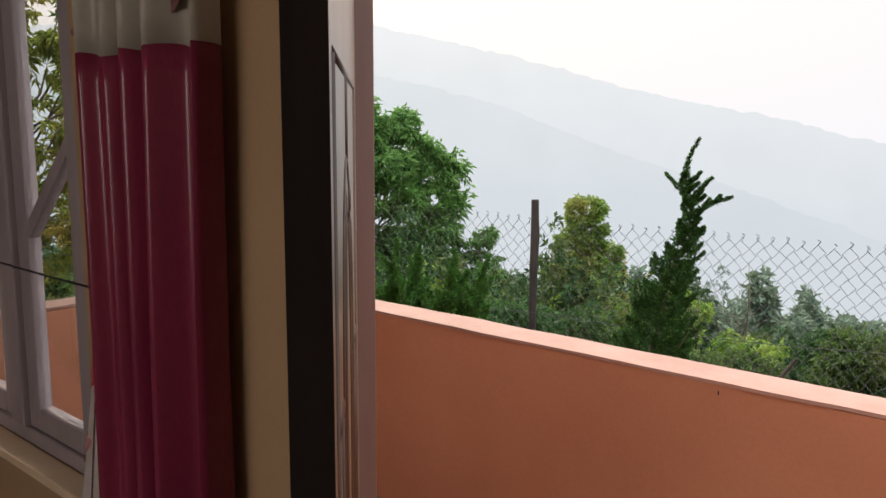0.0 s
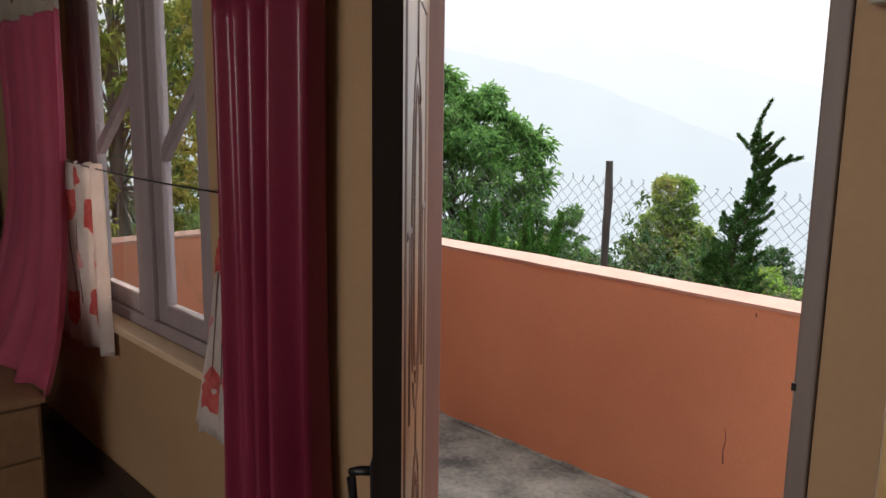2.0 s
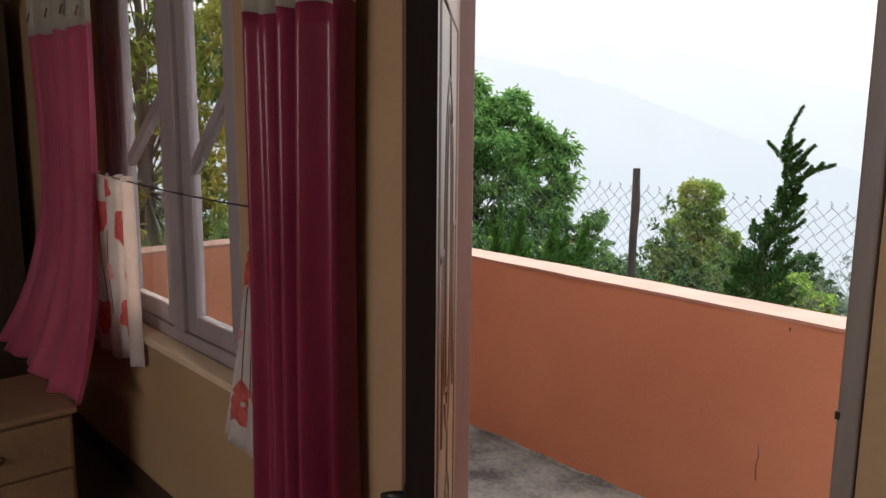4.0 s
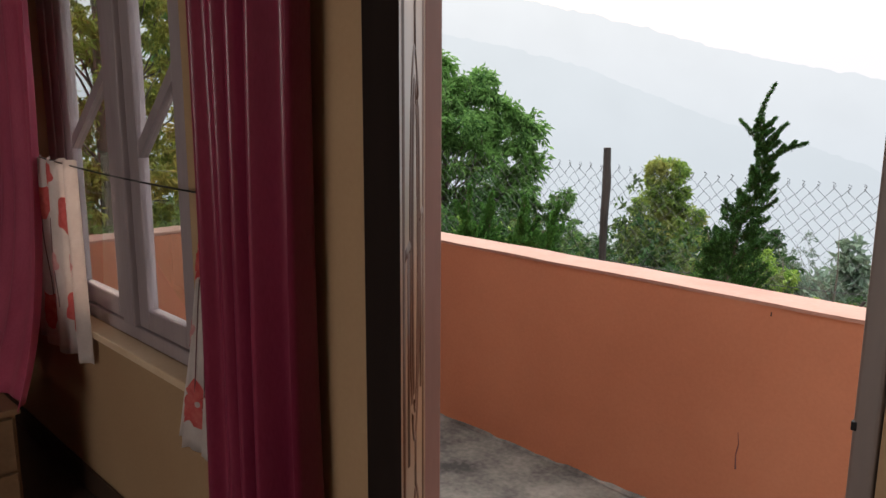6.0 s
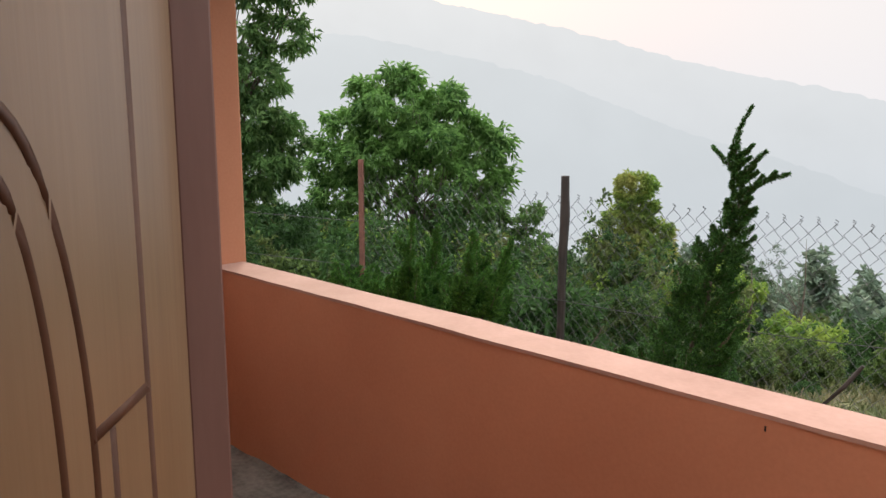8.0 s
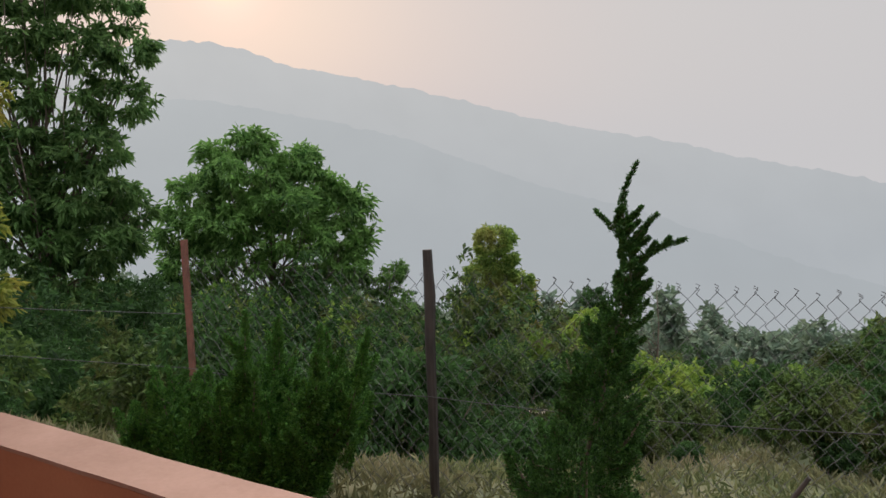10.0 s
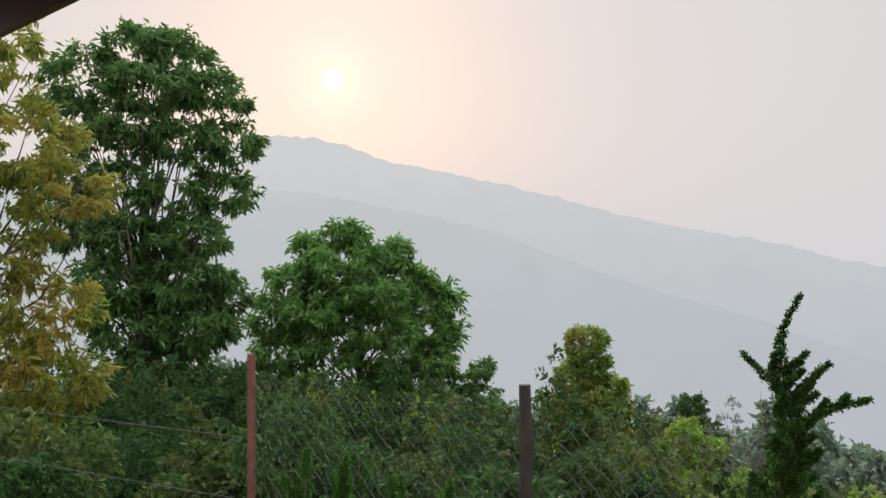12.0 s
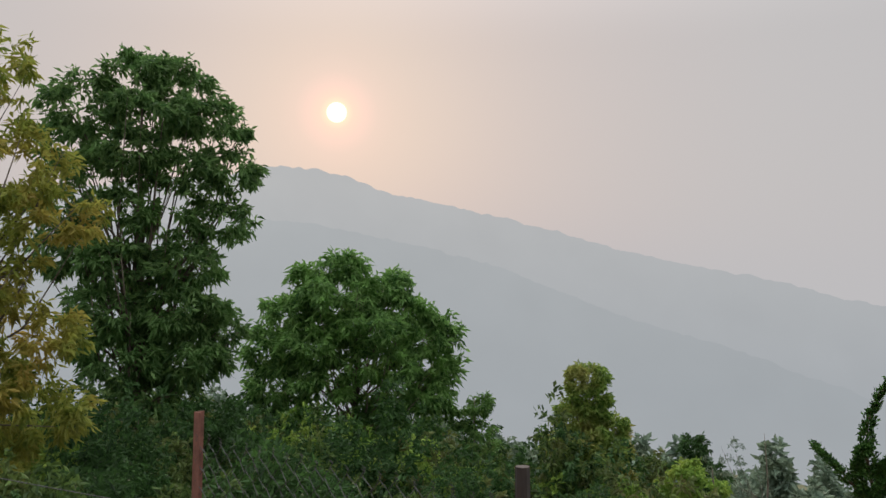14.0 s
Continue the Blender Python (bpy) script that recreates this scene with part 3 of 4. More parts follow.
    part("drape", cloth(sheet(z_low, z_band), 90, 36), fabric or SATIN, c, "magenta satin drape", smooth=True)
    band = part("header_band", cloth(sheet(z_band, 2.2), 90, 8), SATIN_BAND, c, "cream satin band with dark leaf print", smooth=True)
    # printed leaves and stems on the band
    rng = random.Random(seed)
    for k in range(4):
        u = 0.14 + 0.24 * k
        for m in range(2):
            bm = bmesh.new()
            z = z_band + 0.05 + 0.11 * m + 0.03 * rng.random()
            cxp = x0 + (x1 - x0) * u + 0.02 * m
            yy = y + pleat(u, folds, amp, seed) - 0.022
            vs = [bm.verts.new((cxp + 0.022 * math.cos(a), yy + 0.002 * math.cos(3 * a), z + 0.013 * math.sin(a) + 0.012 * math.cos(a))) for a in np.linspace(0, math.tau, 14)[:-1]]
            bm.faces.new(vs)
            bmesh.ops.solidify(bm, geom=bm.faces[:], thickness=0.0012)
            part("printed_leaf", bm, STEM, band)
    return c


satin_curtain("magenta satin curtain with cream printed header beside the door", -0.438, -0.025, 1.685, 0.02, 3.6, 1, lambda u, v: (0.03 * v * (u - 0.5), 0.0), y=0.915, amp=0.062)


def flare_left(u, low):
    k = max(0.0, low - 0.45) / 0.55
    return (0.26 * k * k * u - 0.12 * k * (1 - u) + 0.03 * math.sin(low * 9) * low, -0.20 * k * k)


satin_curtain("magenta satin curtain in the lighter lit colour, spread over the drawer unit", -2.37, -1.63, 1.775, 0.455, 3.6, 5, flare_left, y=0.93, amp=0.026, fabric=SATIN_LIT)


def flower_curtain(label, x0, x1, z0, z1, seed, gather=0.0):
    c = thing("voile_curtain", label, "curtain", "printed voile curtains on the wire")

    def fn(u, v):
        z = z0 + (z1 - z0) * v
        return Vector((x0 + (x1 - x0) * u + 0.02 * (1 - v) * (u - 0.5) + gather * v * (1 - u), 0.962 + pleat(u, 3.2, 0.016, seed), z + 0.006 * math.sin(u * 25 + seed)))
    part("sheet", cloth(fn, 60, 20, 0.001), VOILE, c, "thin white cloth", smooth=True)
    rng = random.Random(seed)
    spots = [(0.28, 0.78, 0.075, PETAL), (0.72, 0.72, 0.085, PETAL), (0.3, 0.20, 0.085, PETAL), (0.75, 0.24, 0.08, PETAL),
             (0.5, 0.48, 0.05, PETAL_PALE), (0.85, 0.5, 0.05, PETAL_PALE), (0.15, 0.5, 0.05, PETAL_PALE), (0.5, 0.93, 0.05, PETAL)]
    for u, v, r, mat in spots:
        bm = bmesh.new()
        h = z1 - z0
        du, dv = r / abs(x1 - x0), r / h
        centre = bm.verts.new(fn(u, v) + Vector((0, -0.006, 0)))
        ring = []
        for k in range(28):
            a = math.tau * k / 28
            q = 1 + 0.16 * math.sin(5 * a + seed) + 0.06 * rng.random()
            uu, vv = min(0.985, max(0.015, u + 0.62 * du * q * math.cos(a))), min(0.99, max(0.01, v + 0.75 * dv * q * math.sin(a)))
            ring.append((uu, vv))
        inner = [bm.verts.new(fn(u + (p[0] - u) * 0.5, v + (p[1] - v) * 0.5) + Vector((0, -0.005, 0))) for p in ring]
        outer = [bm.verts.new(fn(*p) + Vector((0, -0.004, 0))) for p in ring]
        for k in range(28):
            n = (k + 1) % 28
            bm.faces.new((centre, inner[k], inner[n]))
            bm.faces.new((inner[k], outer[k], outer[n], inner[n]))
        part("printed_flower", bm, mat, c, "coral flower print")
    for u in (0.3, 0.52, 0.74):
        bm = bmesh.new()
        tube(bm, [fn(u + 0.03 * math.sin(v * 7), v) + Vector((0, -0.003, 0)) for v in np.linspace(0.25, 0.7, 8)], [0.0018] * 8, 4)
        part("printed_stem", bm, STEM, c)
    return c


flower_curtain("white voile half curtain printed with coral flowers", -1.90, -1.42, 0.54, 1.235, 3, 0.09)
flower_curtain("white voile half curtain printed with flowers behind the drape", -0.755, -0.45, 0.495, 1.20, 7, 0.24)


def curtain_wire():
    pts = [(-1.93 + 1.5 * k / 12, 0.962, 1.242 - 0.03 * k / 12 - 0.012 * math.sin(math.pi * k / 12)) for k in range(13)]
    ob = solid("curtain_wire", tube(bmesh.new(), pts, [0.0028] * 13, 6), BLACK_METAL, "thin dark wire strung across the window", "wire")
    return ob


curtain_wire()


def golden_curtain():
    c = thing("door_curtain", "golden brown cloth curtain pulled aside by the door", "curtain")

    def fn(u, v):
        return Vector((1.088 + 0.34 * u, 0.945 + pleat(u + 0.08, 5.5, 0.024, 2) - 0.01 * v, 0.06 + 2.08 * v))
    part("drape", cloth(fn, 80, 20), GOLD_CLOTH, c, smooth=True)
    return c


golden_curtain()


def curtain_rod(label, x0, x1, z, y):
    r = thing("curtain_rod", label, "curtain rod")
    part("rod", tube(bmesh.new(), [(x0, y, z), (x1, y, z)], [0.011, 0.011], 12), BLACK_METAL, r, smooth=True)
    for x in (x0 + 0.05, x1 - 0.05):
        part("bracket", boxed(x - 0.01, y, z - 0.012, x + 0.01, 0.998, z + 0.012, bevel=0.003), BLACK_METAL, r)
    return r


curtain_rod("dark metal curtain rod above the window", -2.6, -0.15, 2.205, 0.925)
curtain_rod("dark metal curtain rod beside the door head", 0.95, 1.6, 2.16, 0.935)


def light_switch():
    s = thing("light_switch", "white plastic surface-mounted light switch box", "switch")
    x0, x1, z0, z1 = 1.016, 1.086, 1.556, 1.640
    part("box", boxed(x0, 0.962, z0, x1, 0.999, z1, bevel=0.004), SWITCH, s)
    for k in range(2):
        a = x0 + 0.012 + 0.024 * k
        part("rocker", boxed(a, 0.955, z0 + 0.02, a + 0.022, 0.964, z1 - 0.02, bevel=0.003), SWITCH, s)
    # Slab put below the switch for the wedge of shade it casts.
    part("shadow_wedge", boxed(x0 + 0.015, 0.99, z0 - 0.045, x1 - 0.01, 0.9985, z0 - 0.001, bevel=0.002), PLASTER, s, "plaster slab in place of the switch's wedge shadow")
    return s


light_switch()


def drawer_unit():
    d = thing("bedside_cabinet", "brown wooden bedside cabinet with two drawers", "cabinet")
    x0, x1, y0, y1, h = -1.91, -1.43, 0.24, 0.74, 0.45
    part("body", boxed(x0, y0 + 0.01, 0.0, x1 - 0.02, y1 - 0.01, h - 0.022, bevel=0.003), WOOD, d)
    part("top", boxed(x0 - 0.005, y0, h - 0.021, x1 + 0.008, y1, h, bevel=0.004), WOOD, d)
    for za, zb in ((0.05, 0.225), (0.235, 0.415)):
        p = part("drawer", boxed(x1 - 0.0195, y0 + 0.022, za, x1 - 0.003, y1 - 0.022, zb, bevel=0.003), WOOD, d)
        ob = part("knob", tube(bmesh.new(), [(x1 - 0.003, 0.49, (za + zb) / 2), (x1 + 0.012, 0.49, (za + zb) / 2), (x1 + 0.022, 0.49, (za + zb) / 2)], [0.007, 0.016, 0.012], 12), WOOD_DARK, d, "dark round knob", smooth=True)
    return d


drawer_unit()


def wardrobe():
    w = thing("wardrobe", "tall dark wooden wardrobe in the corner", "wardrobe")
    part("carcass", boxed(-3.9, 0.30, 0.0, -2.75, 0.92, 1.95, bevel=0.005), WOOD_DARK, w)
    part("cornice", boxed(-3.93, 0.27, 1.952, -2.72, 0.94, 2.0, bevel=0.008), WOOD_DARK, w)
    for k in range(2):
        x = -3.88 + 0.57 * k
        p = part("door", boxed(x, 0.28, 0.08, x + 0.56, 0.299, 1.92, bevel=0.004), WOOD_DARK, w)
        part("handle", boxed(-3.345 + 0.04 * k, 0.262, 0.95, -3.33 + 0.04 * k, 0.279, 1.08, bevel=0.004), BLACK_METAL, w)
    return w


wardrobe()


def bed():
    b = thing("bed", "bed with white sheet and blue striped blanket", "bed")
    x0, x1, y0, y1 = -3.9, -1.95, -1.3, 0.08
    part("base", boxed(x0, y0, 0.0, x1, y1, 0.30, bevel=0.008), WOOD_DARK, b)
    part("mattress", boxed(x0 + 0.02, y0 + 0.02, 0.301, x1 - 0.02, y1 - 0.02, 0.52, bevel=0.03), CLOTH_WHITE, b)
    bl = part("blanket", boxed(x0 + 0.9, y0 + 0.01, 0.521, x1 - 0.01, y1 - 0.01, 0.56, bevel=0.015), CLOTH_WHITE, b, "folded striped blanket")
    for k in range(12):
        y = y0 + 0.06 + 0.11 * k
        part("stripe", boxed(x0 + 0.92, y, 0.5602, x1 - 0.012, y + 0.03, 0.5625), CLOTH_BLUE, bl)
    return b


bed()


# ---- the hillside ----
def ground_z(x, y):
    """Level terrace by the house, a bank below the fence that is steep to the west, then a long slope to the valley."""
    d = max(0.0, y - 5.2 - 0.18 * x) if x < 0 else max(0.0, y - 5.2)
    d = max(d, 0.8 * max(0.0, -x - 7.5))
    k = min(1.0, max(0.0, (-x - 1.0) / 6.0))
    z = -0.32 - (0.27 + 0.30 * k) * min(d, 9.0) - 0.225 * max(0.0, d - 9.0)
    fade = min(1.0, d / 5.0)
    z += fade * (0.5 * noise.noise((x * 0.12, y * 0.12, 0.3)) + 0.12 * noise.noise((x * 0.6, y * 0.6, 1.3)))
    return z


def terrain():
    """One sheet; cells grow with distance."""
    def axis(lo, hi):
        out, v, s = [0.0], 0.0, 0.5
        while v < hi:
            v += s
            s *= 1.075
            out.append(min(v, hi))
        neg, v, s = [], 0.0, 0.5
        while v > lo:
            v -= s
            s *= 1.075
            neg.append(max(v, lo))
        return neg[::-1] + out
    xs, ys = axis(-900, 900), axis(-300, 900)
    verts, faces = [], []
    for x in xs:
        for y in ys:
            z = ground_z(x, y)
            if -5.5 < x < 6 and -4 < y < 2.6:
                z = -0.5
            verts.append((x, y, max(z, -150 - 0.05 * abs(y))))
    ny = len(ys)
    for i in range(len(xs) - 1):
        for j in range(ny - 1):
            faces.append((i * ny + j, (i + 1) * ny + j, (i + 1) * ny + j + 1, i * ny + j + 1))
    return tagged(new("ground", raw_mesh("ground", verts, faces, EARTH, True)), "grassy hillside falling away from the house", "ground", kind="structure")


terrain()


def ridge(name, radius, knots, low, high, z_low_deg, rough, seed, label):
    """A far mountainside as a curved sheet whose crest follows (azimuth, elevation) knots in degrees."""
    az = np.linspace(-60, 130, 900)
    kx, ky = zip(*knots)
    el = np.interp(az, kx, ky)
    k = np.hanning(25)
    pad = np.pad(el, 12, mode="edge")
    el = np.convolve(pad, k / k.sum(), mode="valid")
    verts, faces = [], []
    for i, (a, e) in enumerate(zip(az, el)):
        e += rough * (0.6 * noise.noise((a * 0.35, seed, 0)) + 0.8 * noise.noise((a * 0.9, seed, 4)) + 0.45 * noise.noise((a * 2.3, seed, 9)))
        ar = radians(a)
        for q in range(9):
            ee = z_low_deg + (e - z_low_deg) * q / 8
            rr = radius * (1 - 0.25 * (1 - q / 8))
            verts.append((-math.sin(ar) * rr, math.cos(ar) * rr, 1.6 + rr * math.tan(radians(ee))))
    for i in range(len(az) - 1):
        for q in range(8):
            faces.append((i * 9 + q, (i + 1) * 9 + q, (i + 1) * 9 + q + 1, i * 9 + q + 1))
    mat = painted_haze_material(name + "_painted_airlight", low, high, 1.6 + radius * math.tan(radians(-6)), 1.6 + radius * math.tan(radians(8)))
    ob = tagged(new(name, raw_mesh(name, verts, faces, mat, True)), label, "mountain", kind="structure")
    ob.visible_shadow = False
    return ob


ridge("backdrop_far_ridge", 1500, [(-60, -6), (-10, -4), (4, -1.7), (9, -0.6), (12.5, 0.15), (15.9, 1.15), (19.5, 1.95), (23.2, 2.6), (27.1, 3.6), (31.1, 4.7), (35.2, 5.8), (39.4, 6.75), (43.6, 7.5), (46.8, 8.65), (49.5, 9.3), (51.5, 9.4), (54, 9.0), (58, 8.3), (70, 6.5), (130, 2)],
      (0.385, 0.41, 0.435), (0.478, 0.484, 0.488), -22, 0.28, 1.0, "far mountain ridge with smoke haze painted in as pale glow")
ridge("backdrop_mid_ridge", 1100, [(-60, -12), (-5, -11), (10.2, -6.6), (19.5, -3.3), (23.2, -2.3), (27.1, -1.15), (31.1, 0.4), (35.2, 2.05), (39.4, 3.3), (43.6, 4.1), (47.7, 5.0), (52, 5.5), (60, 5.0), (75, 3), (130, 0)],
      (0.365, 0.392, 0.415), (0.435, 0.452, 0.462), -24, 0.25, 2.0, "nearer mountain flank with blue-grey haze painted in")


# ---- vegetation ----
def leaf_cloud(centres, outs, per, length, width, droop, rng, up=0.0, spread=0.8):
    """Rosettes of folded leaves round each centre; numpy arrays of vertices and faces."""
    n = len(centres)
    c = np.repeat(centres, per, axis=0)
    o = np.repeat(outs, per, axis=0)
    m = n * per
    d = o * 0.7 + rng.normal(size=(m, 3)) * spread
    d[:, 2] += up - droop
    d /= np.linalg.norm(d, axis=1)[:, None] + 1e-9
    side = np.cross(d, rng.normal(size=(m, 3)))
    side /= np.linalg.norm(side, axis=1)[:, None] + 1e-9
    nrm = np.cross(side, d)
    ln = length * rng.uniform(0.6, 1.25, size=(m, 1))
    wd = width * rng.uniform(0.7, 1.2, size=(m, 1))
    base = c + rng.normal(size=(m, 3)) * length * 0.25
    mid = base + d * ln * 0.45 + nrm * wd * 0.35
    tip = base + d * ln - np.array([[0, 0, 1]]) * ln * 0.15
    v = np.stack([base, mid + side * wd * 0.5, tip, mid - side * wd * 0.5], axis=1).reshape(-1, 3)
    k = np.arange(m) * 4
    f = np.concatenate([np.stack([k, k + 1, k + 2], 1), np.stack([k, k + 2, k + 3], 1)])
    return v, f


def lobe_points(lobes, rng, inner=0.55):
    """Points in the outer shell of a set of ellipsoids, with outward directions."""
    P, O = [], []
    for cx, cy, cz, rx, ry, rz, n in lobes:
        d = rng.normal(size=(n, 3))
        d /= np.linalg.norm(d, axis=1)[:, None]
        r = rng.uniform(inner, 1.0, size=(n, 1)) ** 0.6
        r *= 1 + 0.10 * np.sin(d[:, :1] * 7 + cx) + 0.08 * np.sin(d[:, 2:] * 9 + cz)
        P.append(np.array([[cx, cy, cz]]) + d * r * np.array([[rx, ry, rz]]))
        O.append(d)
    return np.concatenate(P), np.concatenate(O)


def gathered(P, O, rng, size):
    """Draws points together into small domed sprays, so that light shows between them."""
    n = len(P)
    heads = rng.choice(n, max(1, n // 4), replace=False)
    near = np.array([heads[np.argmin(((P[heads] - p) ** 2).sum(axis=1))] for p in P])
    d = rng.normal(size=(n, 3))
    d /= np.linalg.norm(d, axis=1)[:, None]
    d[:, 2] = np.abs(d[:, 2]) * 0.75 - 0.2
    spray = P[near] + d * size * 0.85 * rng.uniform(0.4, 1.1, size=(n, 1))
    return 0.66 * spray + 0.34 * P, 0.6 * d + 0.5 * O[near]


def limbs(bm, root, targets, r0, rng, sides=7):
    """Branches that sweep from points of the trunk to the targets."""
    for base, t, r in targets:
        base, t = Vector(base), Vector(t)
        mid = base.lerp(t, 0.5) + Vector((rng.uniform(-0.06, 0.06), rng.uniform(-0.06, 0.06), -0.10)) * (t - base).length
        q = base.lerp(mid, 0.5) + Vector((0, 0, 0.03)) * (t - base).length
        tube(bm, [base, q, mid, mid.lerp(t, 0.5), t], [r, r * 0.8, r * 0.6, r * 0.4, r * 0.15], sides)


def broad_tree(name, base, height, lobes, leaf, mats, label, seed, trunk_r, lean=(0, 0), per=12, droop=0.5, fork=0.35, group="", spread=0.8, clumps=1.35):
    """A broadleaf tree: base point, trunk to a fork, limbs to each lobe, and a crown of rosettes. Lobes are relative to the base."""
    rng = np.random.default_rng(seed)
    pr = random.Random(seed)
    t = thing(name, label, "tree", group, at=base)
    bm = bmesh.new()
    fz = height * fork
    top = Vector((lean[0], lean[1], height * 0.93))
    pts = [Vector((0, 0, -0.8)), Vector((pr.uniform(-0.1, 0.1) * trunk_r, 0, 0.0)), Vector((lean[0] * 0.3, lean[1] * 0.3, fz)), Vector((lean[0] * 0.6 + pr.uniform(-0.3, 0.3), lean[1] * 0.6, height * 0.65)), top]
    tube(bm, pts, [trunk_r * 1.5, trunk_r * 1.2, trunk_r * 0.8, trunk_r * 0.45, trunk_r * 0.08], 10)
    tg = []
    for cx, cy, cz, rx, ry, rz, n in lobes:
        for k in range(4):
            a = pr.uniform(0, math.tau)
            e = Vector((cx + 0.75 * rx * math.cos(a), cy + 0.75 * ry * math.sin(a), cz + rz * pr.uniform(-0.3, 0.7)))
            f = min(0.85, max(fork * 0.7, (e.z / height) * pr.uniform(0.45, 0.75)))
            b = Vector((lean[0] * f, lean[1] * f, height * f))
            tg.append((b, e, trunk_r * pr.uniform(0.12, 0.25)))
    limbs(bm, None, tg, trunk_r, pr)
    part("trunk", bm, BARK, t, "grey brown trunk and limbs", smooth=True)
    P, O = lobe_points([(a, b, c, d * 0.9, e * 0.9, f * 0.88, int(n * clumps)) for a, b, c, d, e, f, n in lobes], rng)
    P, O = gathered(P, O, rng, leaf[0])
    v, f = leaf_cloud(P, O, per, leaf[0] * 0.68, leaf[1] * 0.72, droop, rng, spread=spread)
    ob = new("crown", raw_mesh("crown", v, f, mats))
    ob.parent = t
    return t


# right-hand unit vector of a viewing azimuth, so that crowns spread across it
def across(az_deg):
    a = radians(az_deg)
    return Vector((math.cos(a), math.sin(a), 0))


def turned(lobes, az_deg):
    """Lobes given as (sideways, depth, up, ...) turned to a viewing azimuth."""
    r = across(az_deg)
    f = Vector((-r.y, r.x, 0))
    out = []
    for s, d, u, rx, ry, rz, n in lobes:
        p = r * s + f * d
        out.append((p.x, p.y, u, rx, ry, rz, n))
    return out


# big round tree beyond the fence
broad_tree("broadleaf_tree", (-43.3, 43.4, -17.0), 21.0, turned([
    (-0.9, 0, 20.9, 1.6, 1.5, 1.3, 60), (-3.7, 0, 20.2, 1.3, 1.4, 1.2, 38), (2.4, 0, 19.4, 2.0, 2.2, 1.3, 75), (-1.4, -1, 18.6, 3.6, 3.4, 1.9, 150), (-5.0, 0, 17.3, 2.3, 2.6, 1.7, 95), (3.9, 0, 17.5, 2.2, 2.6, 1.5, 85),
    (0.6, -2, 16.4, 3.6, 3, 1.7, 140), (-6.2, 0, 14.8, 2.2, 2.6, 1.8, 95), (-2.8, -2, 15.0, 2.8, 3, 1.6, 110), (5.0, 0, 15.3, 2.1, 2.4, 1.3, 75), (2.0, -2, 13.7, 3.0, 3, 1.5, 100), (5.9, 0, 13.0, 1.9, 2.2, 1.2, 60),
    (-5.6, -1, 12.2, 2.7, 2.6, 1.7, 100), (-2.0, -2, 12.3, 2.2, 3, 1.5, 70), (5.4, -1, 11.1, 2.2, 2.4, 1.1, 60), (2.6, -1, 10.6, 2.4, 2.6, 1.2, 60), (-5.2, -1, 9.3, 2.8, 3, 1.8, 110), (-0.4, -1, 8.8, 2.8, 3, 1.5, 70), (3.8, -1, 8.3, 2.8, 3, 1.6, 90),
    (-3.4, -2, 6.2, 3.6, 3.5, 2.2, 140), (2.8, -2, 5.6, 4.0, 3.5, 2.4, 140), (6.4, 0, 17.0, 0.7, 0.8, 0.7, 14), (7.2, 0, 15.9, 0.7, 0.8, 0.6, 14), (7.4, 0, 13.8, 0.8, 0.8, 0.6, 14)], 45),
    (0.95, 0.30), LEAF_DEEP, "large round broadleaf tree with glossy deep green leaves", 11, 0.42, per=12, fork=0.30, clumps=1.45)

# tall dark tree
broad_tree("tall_broadleaf_tree", (-39.4, 23.5, -13.0), 27.6, turned([
    (-0.4, 0, 26.4, 1.9, 2.0, 1.6, 70), (1.9, 0, 26.2, 1.8, 2.0, 1.7, 70), (-2.9, 0, 24.6, 1.9, 2.2, 1.6, 75), (0.6, -1, 24.4, 2.6, 2.6, 1.7, 100), (3.8, 0, 24.2, 1.8, 2.2, 1.5, 65), (-3.4, 0, 22.4, 1.8, 2.2, 1.5, 65), (-0.6, -1, 22.0, 2.2, 2.4, 1.5, 75), (4.6, 0, 21.6, 1.7, 2.2, 1.4, 60),
    (2.4, -1, 21.3, 1.9, 2.2, 1.4, 55), (-3.4, 0, 19.6, 1.7, 2.2, 1.6, 60), (-0.8, -1, 19.2, 1.7, 2.2, 1.2, 36), (1.4, -1, 18.6, 1.7, 2.2, 1.2, 36), (4.2, 0, 18.8, 1.7, 2.0, 1.4, 50), (-3.3, 0, 16.8, 1.8, 2.2, 1.5, 75), (-0.8, -1, 16.3, 2.2, 2.4, 1.4, 80), (2.4, -1, 16.2, 2.1, 2.4, 1.4, 90),
    (-1.2, -1, 13.8, 2.2, 2.6, 1.5, 110), (2.2, -1, 13.8, 2.5, 2.6, 1.6, 150), (4.5, 0, 12.9, 1.2, 1.6, 1.0, 40), (-0.4, -1, 11.5, 2.4, 2.6, 1.5, 120), (2.8, -1, 11.2, 2.2, 2.4, 1.4, 110), (1.0, -1, 9.6, 2.6, 2.4, 1.0, 70), (-0.5, 0, 3.5, 3.4, 3, 3, 60)], 59),
    (0.80, 0.25), LEAF_TALL, "tall broadleaf tree with a dark two-tiered crown", 12, 0.42, per=12, fork=0.42, clumps=1.45)

